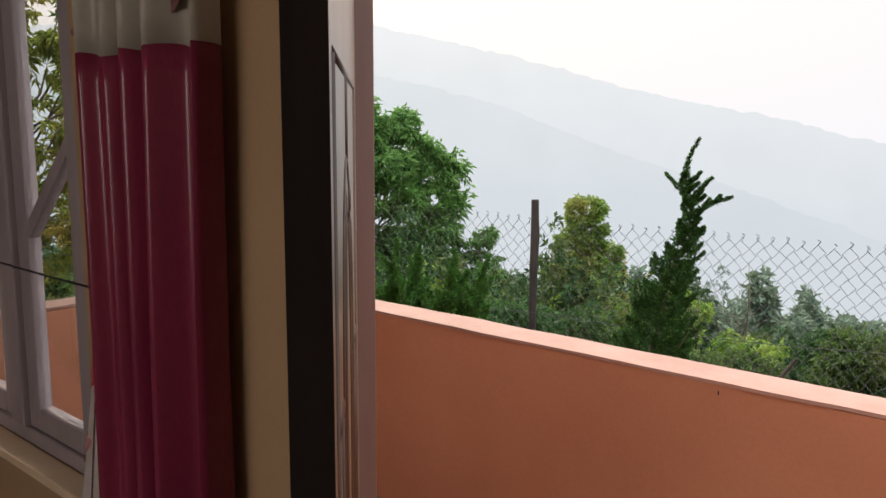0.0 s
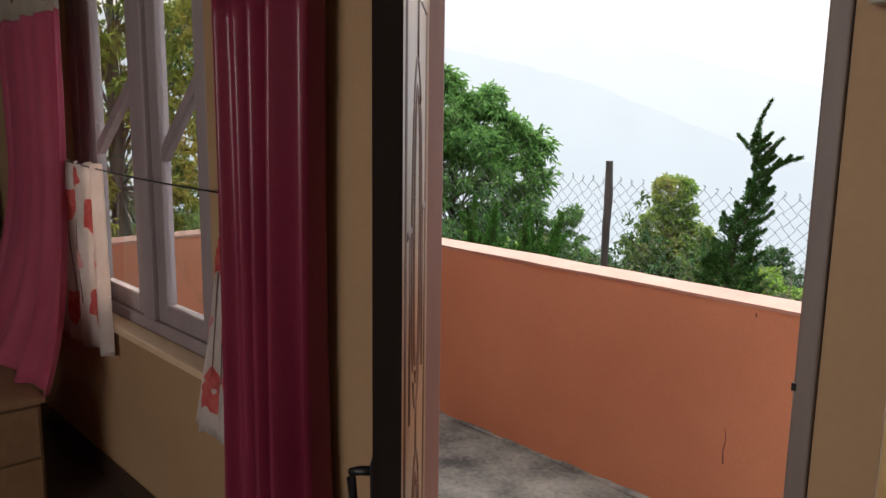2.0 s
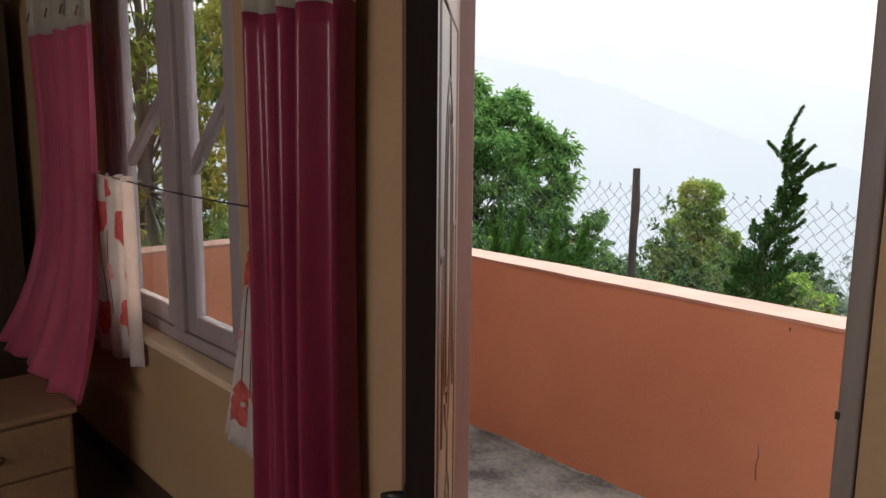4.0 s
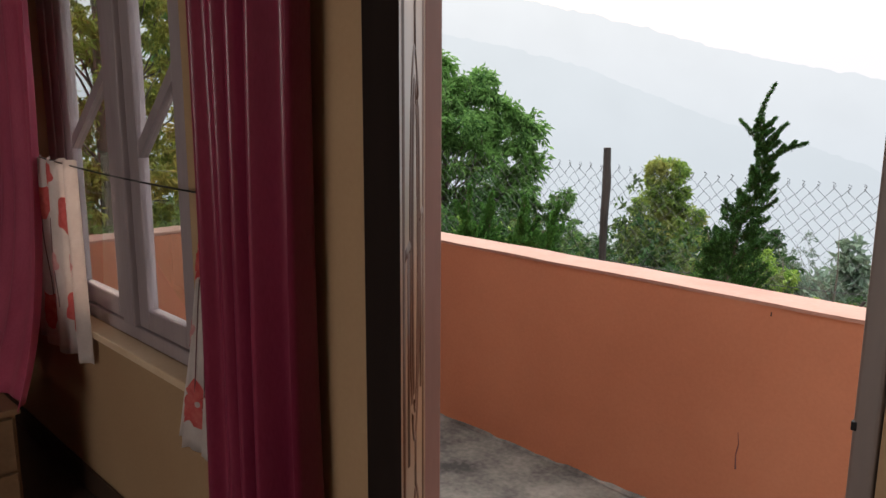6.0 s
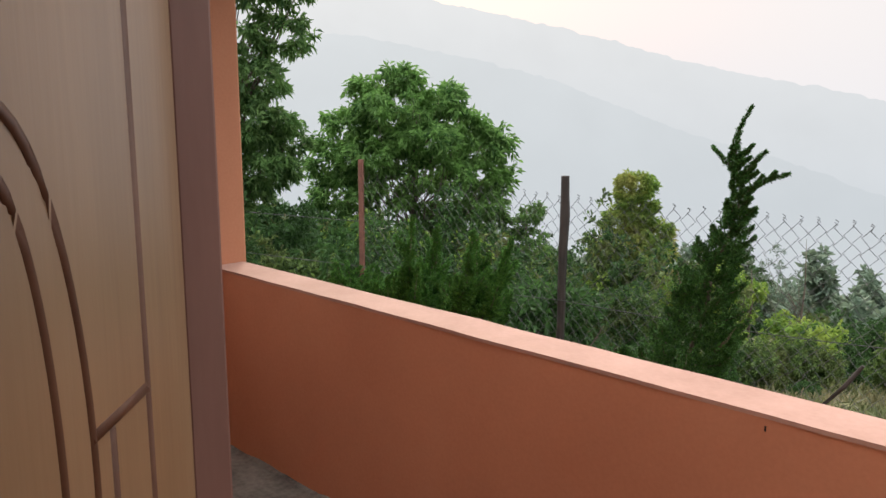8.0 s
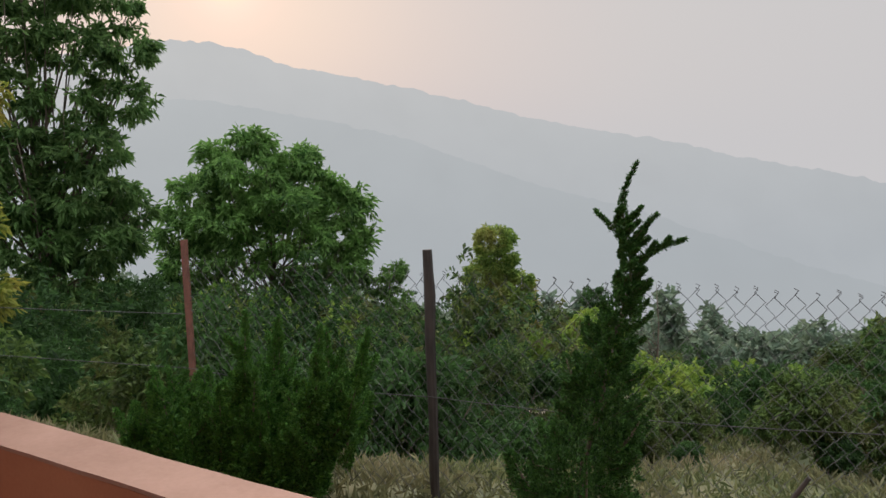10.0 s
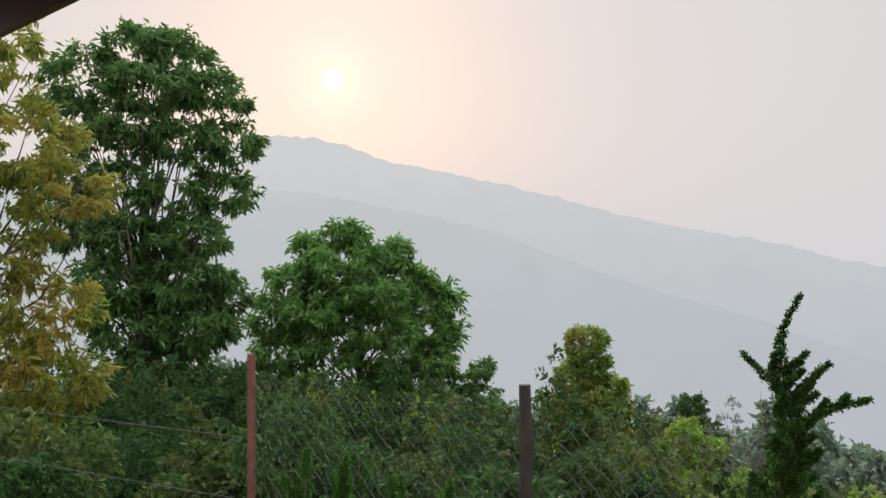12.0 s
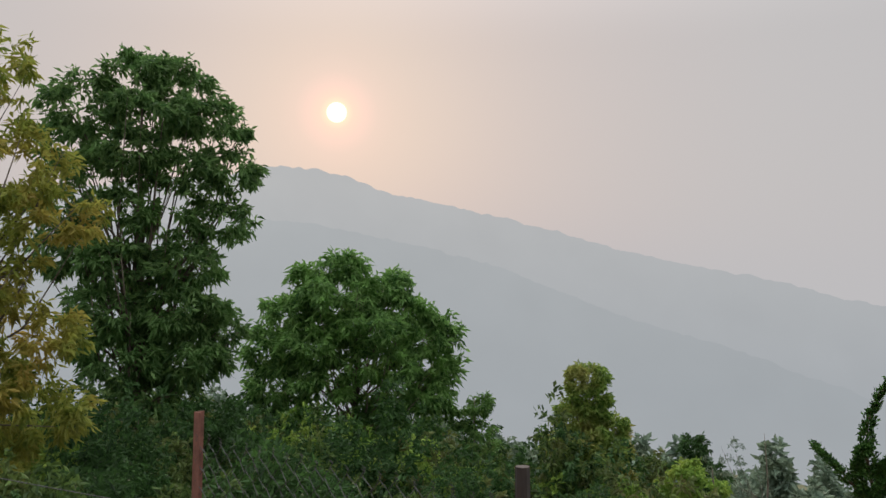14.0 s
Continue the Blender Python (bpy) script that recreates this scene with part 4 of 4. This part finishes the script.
# yellowing tree
broad_tree("yellowing_tree", (-24.0, 9.6, -7.0), 17.0, turned([
    (0.3, 0, 14.9, 1.9, 2.2, 1.6, 75), (-1.4, 0, 13.4, 2.2, 2.2, 1.8, 75), (1.3, 0, 12.2, 2.3, 2.2, 1.4, 85), (2.2, 0, 10.8, 1.8, 2, 1.1, 65), (-1.5, 0, 10.6, 2.4, 2.2, 1.6, 80),
    (0.6, 0, 9.0, 2.0, 2.2, 1.0, 60), (-2.0, 0, 8.0, 2.4, 2.2, 1.3, 70), (1.9, 0, 7.4, 2.0, 2.0, 1.2, 75), (0.4, 0, 6.2, 2.5, 2.2, 1.2, 85), (2.2, 0, 5.3, 1.7, 2, 1.0, 60), (-1.6, 0, 5.0, 2.2, 2, 1.2, 60), (1.0, 0, 3.8, 2.4, 2, 1.1, 60)], 68),
    (0.50, 0.15), LEAF_OLIVE, "airy tree with olive and yellowing orange leaves", 13, 0.28, per=12, fork=0.5, spread=0.9, clumps=1.7)
broad_tree("yellowing_tree", (-29.0, 4.0, -8.0), 18.0, turned([
    (0.3, 0, 15.0, 2.4, 2.2, 2.0, 90), (-1.8, 0, 12.8, 2.4, 2.2, 1.8, 90), (1.8, 0, 12.0, 2.4, 2.2, 1.6, 90), (0, 0, 9.8, 3.0, 2.2, 1.8, 100), (-1.6, 0, 7.5, 2.6, 2.2, 1.6, 80), (1.8, 0, 6.8, 2.6, 2.2, 1.6, 80), (0, 0, 4.6, 3.2, 2.2, 1.6, 90)], 80),
    (0.5, 0.16), LEAF_LIME, "airy tree with fresh yellow-green leaves", 14, 0.28, per=7, fork=0.4, spread=0.9, clumps=1.0)

# conical bushy tree
broad_tree("conical_tree", (-21.7, 40.3, -13.0), 12.0, turned([
    (-0.1, 0, 10.4, 1.25, 1.2, 0.9, 70), (0.0, 0, 9.3, 1.4, 1.4, 0.9, 75), (-0.7, 0, 8.2, 1.5, 1.5, 0.9, 75), (0.8, 0, 7.9, 1.4, 1.5, 0.9, 70), (-1.3, 0, 6.9, 1.3, 1.5, 0.8, 60), (0.2, -1, 6.8, 1.5, 1.5, 0.9, 60), (1.3, 0, 6.5, 1.1, 1.4, 0.9, 55), (-0.8, 0, 5.4, 1.5, 1.5, 0.8, 45), (1.0, -1, 5.2, 1.4, 1.5, 0.7, 40)], 27),
    (0.5, 0.17), LEAF_CONE, "small conical tree with olive and lime leaves", 15, 0.2, per=16, fork=0.3, droop=0.3, clumps=1.7)

# smaller trees along the slope
broad_tree("young_tree", (-36.6, 49.4, -14.0), 8.8, turned([(0.4, 0, 7.6, 1.3, 1.2, 0.9, 50), (-1.0, 0, 6.5, 1.2, 1.2, 0.8, 40), (0.5, 0, 5.2, 1.8, 1.6, 1.4, 60)], 36),
           (0.6, 0.2), LEAF_DEEP, "young tree with an open dark green crown", 16, 0.12, fork=0.4)
broad_tree("lime_tree", (-18.1, 48.5, -15.0), 7.4, turned([(-1.3, 0, 6.4, 1.0, 1.2, 0.8, 50), (-2.0, 0, 5.4, 1.3, 1.4, 1.0, 60), (-0.4, 0, 5.4, 1.3, 1.4, 1.0, 60), (-1.2, 0, 3.8, 2.0, 1.8, 1.3, 80)], 20),
           (0.5, 0.2), LEAF_LIME, "fresh lime green bushy tree", 17, 0.16, fork=0.25)
broad_tree("dark_tree", (-24.3, 56.8, -19.0), 10.3, turned([(-1.3, 0, 8.4, 1.2, 1.4, 1.0, 60), (-2.0, 0, 6.8, 1.5, 1.6, 1.2, 70), (-0.3, 0, 6.4, 1.6, 1.6, 1.2, 70)], 23),
           (0.5, 0.2), LEAF_MIX, "dull green tree down the slope", 18, 0.16, fork=0.25)
broad_tree("dark_tree", (-22.6, 57.6, -19.0), 11.0, turned([(-0.2, 0, 10.2, 1.1, 1.2, 0.9, 50), (-0.7, 0, 8.7, 1.4, 1.5, 1.1, 60), (0.8, 0, 8.3, 1.4, 1.5, 1.1, 60), (0, 0, 6.4, 1.8, 1.8, 1.3, 70)], 23),
           (0.5, 0.2), LEAF_DARK, "taller dull dark green tree down the slope", 28, 0.16, fork=0.25)
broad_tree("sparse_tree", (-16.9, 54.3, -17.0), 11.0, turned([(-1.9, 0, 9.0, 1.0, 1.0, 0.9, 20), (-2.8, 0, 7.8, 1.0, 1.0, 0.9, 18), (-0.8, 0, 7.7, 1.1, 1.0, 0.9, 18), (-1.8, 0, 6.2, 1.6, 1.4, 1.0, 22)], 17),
           (0.35, 0.09), LEAF_HAZE_TINT, "thin sparse tree in haze-tinted leaf colour", 19, 0.12, fork=0.3, per=7)


def juniper(name, base, stems, label, seed, mat, leaf=(0.026, 0.009), trunk=0.03, girth=0.70, slim_arms=True):
    """Dense upright conifer: each stem is a list of (x, y, z, radius); tufts of scale leaves sweep up along it."""
    rng = np.random.default_rng(seed)
    t = thing(name, label, "shrub", at=base)
    bm = bmesh.new()
    P, O, PF, OF = [], [], [], []
    for si, st in enumerate(stems):
        if slim_arms and 0 < si < 5:
            st = [(p[0], p[1], p[2], p[3] * 0.45) for p in st]
        pts = [Vector(p[:3]) for p in st]
        tube(bm, pts, [min(0.012, p[3] * 0.08 + 0.002) for p in st], 5)
        for a, b in zip(st, st[1:]):
            a, b = np.array(a), np.array(b)
            a[3], b[3] = max(0.003, a[3] * girth), max(0.003, b[3] * girth)
            ln = np.linalg.norm(b[:3] - a[:3])
            ra = (a[3] + b[3]) / 2
            n = int(50 + 17000 * ln * (ra + 0.012))
            f = rng.uniform(size=(n, 1))
            c = a[None, :3] + (b - a)[None, :3] * f
            r = a[3] + (b[3] - a[3]) * f
            d = rng.normal(size=(n, 3))
            ax = (b[:3] - a[:3]) / ln
            d -= (d @ ax)[:, None] * ax[None]
            d /= np.linalg.norm(d, axis=1)[:, None]
            lump = 1 + 0.28 * np.sin(f * ln * 38 + 5 * np.arctan2(d[:, 1:2], d[:, :1])) * np.sin(3 * np.arctan2(d[:, 1:2], d[:, :1]) + f * 9)
            thin = ra < 0.042
            (PF if thin else P).append(c + d * r * lump * rng.uniform(0.65, 1.05, size=(n, 1)))
            (OF if thin else O).append((0.3 if thin else 0.55) * d + 0.8 * ax[None])
    part("trunk", bm, BARK, t, smooth=True)
    v, f = leaf_cloud(np.concatenate(P), np.concatenate(O), 5, leaf[0], leaf[1], 0.0, rng, up=0.25, spread=0.45)
    if PF:
        v2, f2 = leaf_cloud(np.concatenate(PF), np.concatenate(OF), 5, leaf[0] * 0.58, leaf[1] * 0.62, 0.0, rng, up=0.1, spread=0.28)
        v, f = np.concatenate([v, v2]), np.concatenate([f, f2 + len(v)])
    ob = new("foliage", raw_mesh("foliage", v, f, mat))
    ob.parent = t
    return t


JUN_Z = (0.0, 0.3, 0.5, 0.65, 0.85, 1.05, 1.24, 1.42, 1.52, 1.62, 1.72, 1.80, 1.87, 1.94)
JUN_X = (-0.12, -0.14, -0.13, -0.08, -0.02, -0.005, 0.075, 0.12, 0.12, 0.10, 0.085, 0.09, 0.115, 0.158)
JUN_R = (0.36, 0.36, 0.32, 0.25, 0.195, 0.155, 0.10, 0.066, 0.044, 0.034, 0.030, 0.016, 0.006, 0.002)


def juniper_shoots():
    """Short tufts that sweep up and outward all round the body."""
    pr = random.Random(14)
    out = []
    for k in range(84):
        z = 0.12 + 1.60 * k / 83
        ax, r = np.interp(z, JUN_Z, JUN_X), 0.66 * np.interp(z, JUN_Z, JUN_R)
        a = k * 2.4 + pr.uniform(-0.5, 0.5)
        ca, sa = math.cos(a), math.sin(a)
        ln = pr.uniform(0.08, 0.16) * (1.15 - 0.5 * z)
        w = pr.uniform(0.034, 0.054) * (1.1 - 0.45 * z)
        out.append([(ax + ca * r * 0.75, sa * r * 0.75, z, w), (ax + ca * (r + 0.35 * ln), sa * (r + 0.35 * ln), z + 0.35 * ln, w * 0.8),
                    (ax + ca * (r + 0.75 * ln) + 0.02, sa * (r + 0.75 * ln), z + 0.95 * ln, 0.005)])
    return out


juniper("juniper", (-0.9, 4.7, -0.4), [
    [(x, 0, z, r) for x, z, r in zip(JUN_X, JUN_Z, JUN_R)],
    [(0.09, 0, 1.59, 0.024), (0.045, 0, 1.645, 0.016), (0.0, 0, 1.69, 0.006), (-0.042, 0, 1.728, 0.002)],
    [(0.12, 0, 1.46, 0.04), (0.19, 0, 1.53, 0.024), (0.245, 0, 1.563, 0.016), (0.30, 0, 1.582, 0.008), (0.365, 0, 1.606, 0.002)],
    [(0.11, 0, 1.56, 0.032), (0.16, 0, 1.625, 0.018), (0.20, 0, 1.67, 0.010), (0.245, 0, 1.715, 0.002)],
    [(0.12, 0, 1.35, 0.05), (0.18, 0, 1.39, 0.022), (0.215, 0, 1.42, 0.003)],
    [(0.09, 0, 1.66, 0.028), (0.14, 0, 1.705, 0.012), (0.172, 0, 1.745, 0.002)],
    [(0.09, 0.02, 1.54, 0.03), (0.16, 0.02, 1.575, 0.014), (0.20, 0.02, 1.605, 0.002)],
    [(0.20, 0, 1.535, 0.012), (0.235, 0, 1.59, 0.002)], [(0.26, 0, 1.565, 0.010), (0.30, 0, 1.61, 0.002)],
    [(-0.08, -0.04, 0.84, 0.12), (-0.15, -0.04, 0.94, 0.08), (-0.19, -0.04, 1.05, 0.01)],
    [(0.06, -0.04, 0.62, 0.12), (0.13, -0.06, 0.70, 0.08), (0.18, -0.06, 0.79, 0.01)],
    [(-0.25, -0.05, 0.2, 0.18), (-0.38, -0.05, 0.34, 0.12), (-0.50, -0.05, 0.52, 0.015)],
    [(0.04, -0.24, 0.30, 0.07), (0.02, -0.30, 0.48, 0.05), (0.03, -0.31, 0.68, 0.005)]] + juniper_shoots(),
    "dark green twisted juniper with a bent pointed leader", 21, LEAF_JUNIPER, leaf=(0.024, 0.009), slim_arms=False)
def bush_stems():
    """Arching stems of a spreading juniper in three plumes, each with short side shoots."""
    pr = random.Random(8)
    out = []
    for k in range(44):
        u = (k + 0.5) / 44
        bx = -0.50 + 1.26 * u
        h = 0.66 + 0.14 * pr.uniform(-1, 1) + 0.34 * math.exp(-((u - 0.57) / 0.07) ** 2) + 0.36 * math.exp(-((u - 0.95) / 0.06) ** 2)
        lean = (u - 0.45) * 0.5 + pr.uniform(-0.22, 0.22)
        by = pr.uniform(-0.26, 0.2)
        st = [(bx * 0.6, by * 0.6, 0, 0.10), (bx * 0.85, by, h * 0.45, 0.085), (bx + lean * 0.4, by - 0.03, h * 0.8, 0.05), (bx + lean * 0.65, by - 0.05, h * 1.1, 0.004)]
        out.append(st)
        for f in (0.5, 0.62, 0.74, 0.86):
            x, z = bx + lean * 0.5 * f, h * f
            a = pr.uniform(0, math.tau)
            out.append([(x, by, z, 0.04), (x + 0.06 * math.cos(a), by + 0.06 * math.sin(a), z + 0.05, 0.032), (x + 0.12 * math.cos(a), by + 0.12 * math.sin(a), z + 0.14, 0.003)])
    return out


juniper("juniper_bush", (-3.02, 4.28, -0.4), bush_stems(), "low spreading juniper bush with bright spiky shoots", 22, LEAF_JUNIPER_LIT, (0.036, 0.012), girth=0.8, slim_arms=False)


def shrub(name, seed, r, h, leaf, mat, label, clumps, per=12, droop=0.2):
    rng = np.random.default_rng(seed)
    pr = random.Random(seed)
    t = thing(name, label, "shrub", "scrub on the slope")
    bm = bmesh.new()
    for k in range(7):
        a = pr.uniform(0, math.tau)
        e = Vector((0.5 * r * math.cos(a), 0.5 * r * math.sin(a), h * pr.uniform(0.4, 0.7)))
        tube(bm, [(0, 0, -0.4), e * 0.45 + Vector((0, 0, 0.1 * h)), e], [0.016 * h, 0.010 * h, 0.002 * h], 6)
    part("stem", bm, BARK, t)
    lob = [(pr.uniform(-0.4, 0.4) * r, pr.uniform(-0.4, 0.4) * r, h * pr.uniform(0.3, 0.78), r * pr.uniform(0.4, 0.65), r * pr.uniform(0.4, 0.65), h * pr.uniform(0.16, 0.3), int(clumps / 6)) for _ in range(6)]
    P, O = lobe_points(lob, rng, 0.3)
    v, f = leaf_cloud(P, O, per, leaf[0], leaf[1], droop, rng)
    ob = new("foliage", raw_mesh("foliage", v, f, mat))
    ob.parent = t
    return t


def scrub():
    """Shrubs over the slope, dense to the west, thin and low to the north-east."""
    pr = random.Random(31)
    kinds = [
        shrub("shrub", 41, 1.7, 2.6, (0.20, 0.085), LEAF_MIX, "rounded scrub bush with mid green leaves", 430),
        shrub("shrub", 42, 1.5, 3.0, (0.19, 0.08), LEAF_LIME, "fresh lime green scrub bush", 400),
        shrub("shrub", 43, 1.9, 3.0, (0.23, 0.095), LEAF_DARK, "deep green leafy scrub bush", 450),
        shrub("shrub", 44, 1.4, 2.2, (0.16, 0.06), LEAF_RUST, "withered rusty brown bush", 190),
        shrub("shrub", 45, 1.6, 3.2, (0.20, 0.08), LEAF_MIX, "olive green scrub bush", 400),
        shrub("shrub", 46, 1.9, 3.4, (0.21, 0.085), LEAF_DARK, "dark green scrub bush", 450),
    ]
    for k in kinds:
        k.location = (-90 - 5 * kinds.index(k), 60, ground_z(-90 - 5 * kinds.index(k), 60))
    n = 0
    while n < 289:
        az = pr.uniform(-14, 95) if n % 3 else pr.uniform(-6, 25)
        D = 7 + 33 * pr.random() ** 0.75 if n % 3 else 5.5 + 20 * pr.random()
        x, y = -math.sin(radians(az)) * D, 2 + math.cos(radians(az)) * D
        if y < (6.6 + 0.15 * x if n % 3 else 6.0) and x > -8.5:
            continue
        west = az > 26
        if not west and D < 4.5:
            continue
        s = pr.uniform(0.55, 1.1) * (0.5 + 0.75 * min(1.0, D / 30)) if west else pr.uniform(0.22, 0.68) * (0.4 + 0.8 * min(1.0, D / 40))
        weights = (5, 3, 5, 0.35, 3, 5) if west else (5, 1.6, 4, 1.8, 5, 3)
        if D < 16:
            weights = (5, 0.3, 5, 0.8, 5, 5)
        k = pr.choices(kinds, weights)[0]
        copy_thing(k, pose(x, y, ground_z(x, y) - 0.1, 0, 0, pr.uniform(0, 360)) @ Matrix.Diagonal((s, s, s * pr.uniform(0.85, 1.25), 1)))
        n += 1


scrub()


def woods(name, seed, count, near, far, h_range, leaf, per, mat, label, az_range=(-25, 95), dense_west=False):
    """A mass of trees too many to count, as one mesh of leaf clumps."""
    rng = np.random.default_rng(seed)
    pr = random.Random(seed)
    P, O = [], []
    for _ in range(count):
        az = pr.uniform(*az_range)
        if dense_west and az < 26 and pr.random() > 0.35:
            continue
        D = near + (far - near) * pr.random() ** 1.2
        x, y = -math.sin(radians(az)) * D, 2 + math.cos(radians(az)) * D
        h = pr.uniform(*h_range) * (0.6 if dense_west and az < 26 else 1.0)
        r = h * pr.uniform(0.35, 0.6)
        if pr.random() < 0.10:
            h, r = h * 1.4, r * 0.5
        z = ground_z(x, y)
        lob = [(x, y, z + h * 0.45, r, r, h * 0.45, 34), (x + pr.uniform(-0.3, 0.3) * r, y, z + h * 0.78, r * 0.6, r * 0.6, h * 0.28, 20), (x + pr.uniform(-0.7, 0.7) * r, y, z + h * 0.6, r * 0.5, r * 0.5, h * 0.22, 14)]
        p, o = lobe_points(lob, rng, 0.4)
        P.append(p)
        O.append(o)
    v, f = leaf_cloud(np.concatenate(P), np.concatenate(O), per, leaf[0], leaf[1], 0.2, rng)
    return tagged(new(name, raw_mesh(name, v, f, mat)), label, "woods", kind="stuff")


woods("thicket", 52, 150, 36, 74, (3.0, 6.0), (0.42, 0.18), 10, LEAF_MIX, "mixed green thicket covering the slope", (-14, 95), True)
woods("thicket", 53, 150, 36, 74, (3.0, 6.5), (0.42, 0.18), 10, LEAF_DARK, "dark green thicket covering the slope", (-10, 95), True)
woods("thicket", 54, 90, 36, 74, (3.0, 5.5), (0.42, 0.18), 10, LEAF_LIME, "lime green thicket covering the slope", (-14, 95), True)
woods("far_woods", 51, 620, 85, 250, (4.0, 7.5), (1.3, 0.65), 7, LEAF_HAZE_TINT, "distant woods down the valley, haze tint in the leaf colour")


def grass():
    """Tussocks and weeds on the slope below the fence."""
    rng = np.random.default_rng(61)
    pr = random.Random(61)
    P = []
    while len(P) < 16000:
        y = 3.4 + 32 * pr.random() ** 1.7
        x = pr.uniform(-6 - 0.6 * y, 6 + 0.15 * y)
        P.append((x, y, ground_z(x, y)))
    P = np.array(P)
    O = np.zeros_like(P)
    O[:, 2] = 1.0
    v, f = leaf_cloud(P, O, 9, 0.15, 0.022, 0.0, rng, up=0.2, spread=0.65)
    return tagged(new("grass", raw_mesh("grass", v, f, GRASS)), "rough dry green grass and weeds on the slope", "grass", kind="stuff")


grass()


def dirt_track():
    bm = bmesh.new()
    rows = []
    for k in range(25):
        x = -24 + 34 * k / 24
        y = 38 + 0.25 * x + 2.0 * math.sin(x * 0.2)
        rows.append([bm.verts.new((x, y + w, ground_z(x, y + w) + 0.15)) for w in (-0.9, 0, 0.9)])
    for a, b in zip(rows, rows[1:]):
        for q in range(2):
            bm.faces.new((a[q], b[q], b[q + 1], a[q + 1]))
    return solid("road", bm, TRACK, "pale dirt track across the slope", "track", kind="structure")


dirt_track()


# ---- fence ----
POSTS = [(-3.739, 4.603), (-1.946, 4.792), (0.30, 5.27), (2.5, 5.67), (4.8, 6.08)]
TOPS = [1.139, 1.109, 0.72, 0.9, 0.9]


def fence():
    f = thing("fence", "chain-link fence with weathered posts and strand wires", "fence")
    rng = random.Random(71)
    for k, ((x, y), zt) in enumerate(zip(POSTS, TOPS)):
        zg = ground_z(x, y) - 0.3
        bm = bmesh.new()
        if k == 0:
            # rusty angle iron: two flanges
            box(bm, x - 0.026, y - 0.004, zg, x + 0.026, y + 0.002, zt)
            box(bm, x - 0.026, y + 0.003, zg, x - 0.020, y + 0.05, zt)
            part("post", bm, POST_RUST, f, "rusty angle iron post")
        else:
            n = 14
            pts = [(x + 0.003 * rng.uniform(-1, 1) - 0.008 * (1 - q / n), y + 0.003 * rng.uniform(-1, 1), zg + (zt - zg) * q / n) for q in range(n + 1)]
            tube(bm, pts, [0.030 + 0.004 * rng.uniform(-1, 1) for _ in pts], 9)
            part("post", bm, POST_WOOD, f, "dark weathered wooden post")
    # chain-link panels between the posts: zigzag wires
    pitch, rise = 0.086, 0.048
    for (xa, ya), (xb, yb) in zip(POSTS, POSTS[1:]):
        ln = math.hypot(xb - xa, yb - ya)
        n = int(ln / (pitch / 2))
        bm = bmesh.new()
        top0 = 1.0 - 0.028 * (xa + 3.6) if xa > -4 else 1.0
        top1 = 1.0 - 0.028 * (xb + 3.6) if xb > -4 else 1.0
        for i in range(0, n, 1):
            fr = (i + 0.5) / n
            zt = top0 + (top1 - top0) * fr + 0.012 * math.sin(i * 1.7)
            pts, z, side = [], zt, 0
            while z > -0.32:
                s = (fr + (0.5 if side else -0.5) * (pitch / 2) / ln * 1.04)
                wob = 0.004 * noise.noise((i * 0.9, z * 6, 1.0))
                pts.append((xa + (xb - xa) * s + wob, ya + (yb - ya) * s + (0.004 if (side + i) % 2 else -0.004) + wob, z))
                z -= rise
                side = 1 - side
            if i % 2:
                pts = [(p[0], p[1], p[2]) for p in pts]
                pts = [(2 * (xa + (xb - xa) * fr) - p[0], 2 * (ya + (yb - ya) * fr) - p[1], p[2]) for p in pts]
            tube(bm, pts, [0.0022] * len(pts), 3, caps=False)
            # twisted barb at the top
            p = pts[0]
            tube(bm, [p, (p[0] + 0.014, p[1], p[2] + 0.022), (p[0] - 0.004, p[1], p[2] + 0.030)], [0.0022] * 3, 3, caps=False)
        tagged(part("mesh_panel", bm, WIRE, f, "galvanised chain-link mesh"), kind="stuff")
    for z, ends in ((0.30, [(-10.0, 3.4)] + POSTS), (0.66, [(-10.0, 3.4), POSTS[0]])):
        pts = []
        for (xa, ya), (xb, yb) in zip(ends, ends[1:]):
            for q in range(7):
                u = q / 6
                pts.append((xa + (xb - xa) * u, ya + (yb - ya) * u - 0.03, z - 0.03 * math.sin(math.pi * u)))
        part("strand_wire", tube(bmesh.new(), pts, [0.0024] * len(pts), 4, caps=False), WIRE, f)
    return f


fence()


def stake():
    bm = bmesh.new()
    tube(bm, [(-0.19, 4.0, -0.35), (-0.12, 4.0, 0.24), (0.0, 4.02, 0.40), (0.06, 4.03, 0.50)], [0.012, 0.012, 0.010, 0.008], 7)
    return solid("stick", bm, POST_WOOD, "dark bent stick leaning in the grass", "stick")


stake()
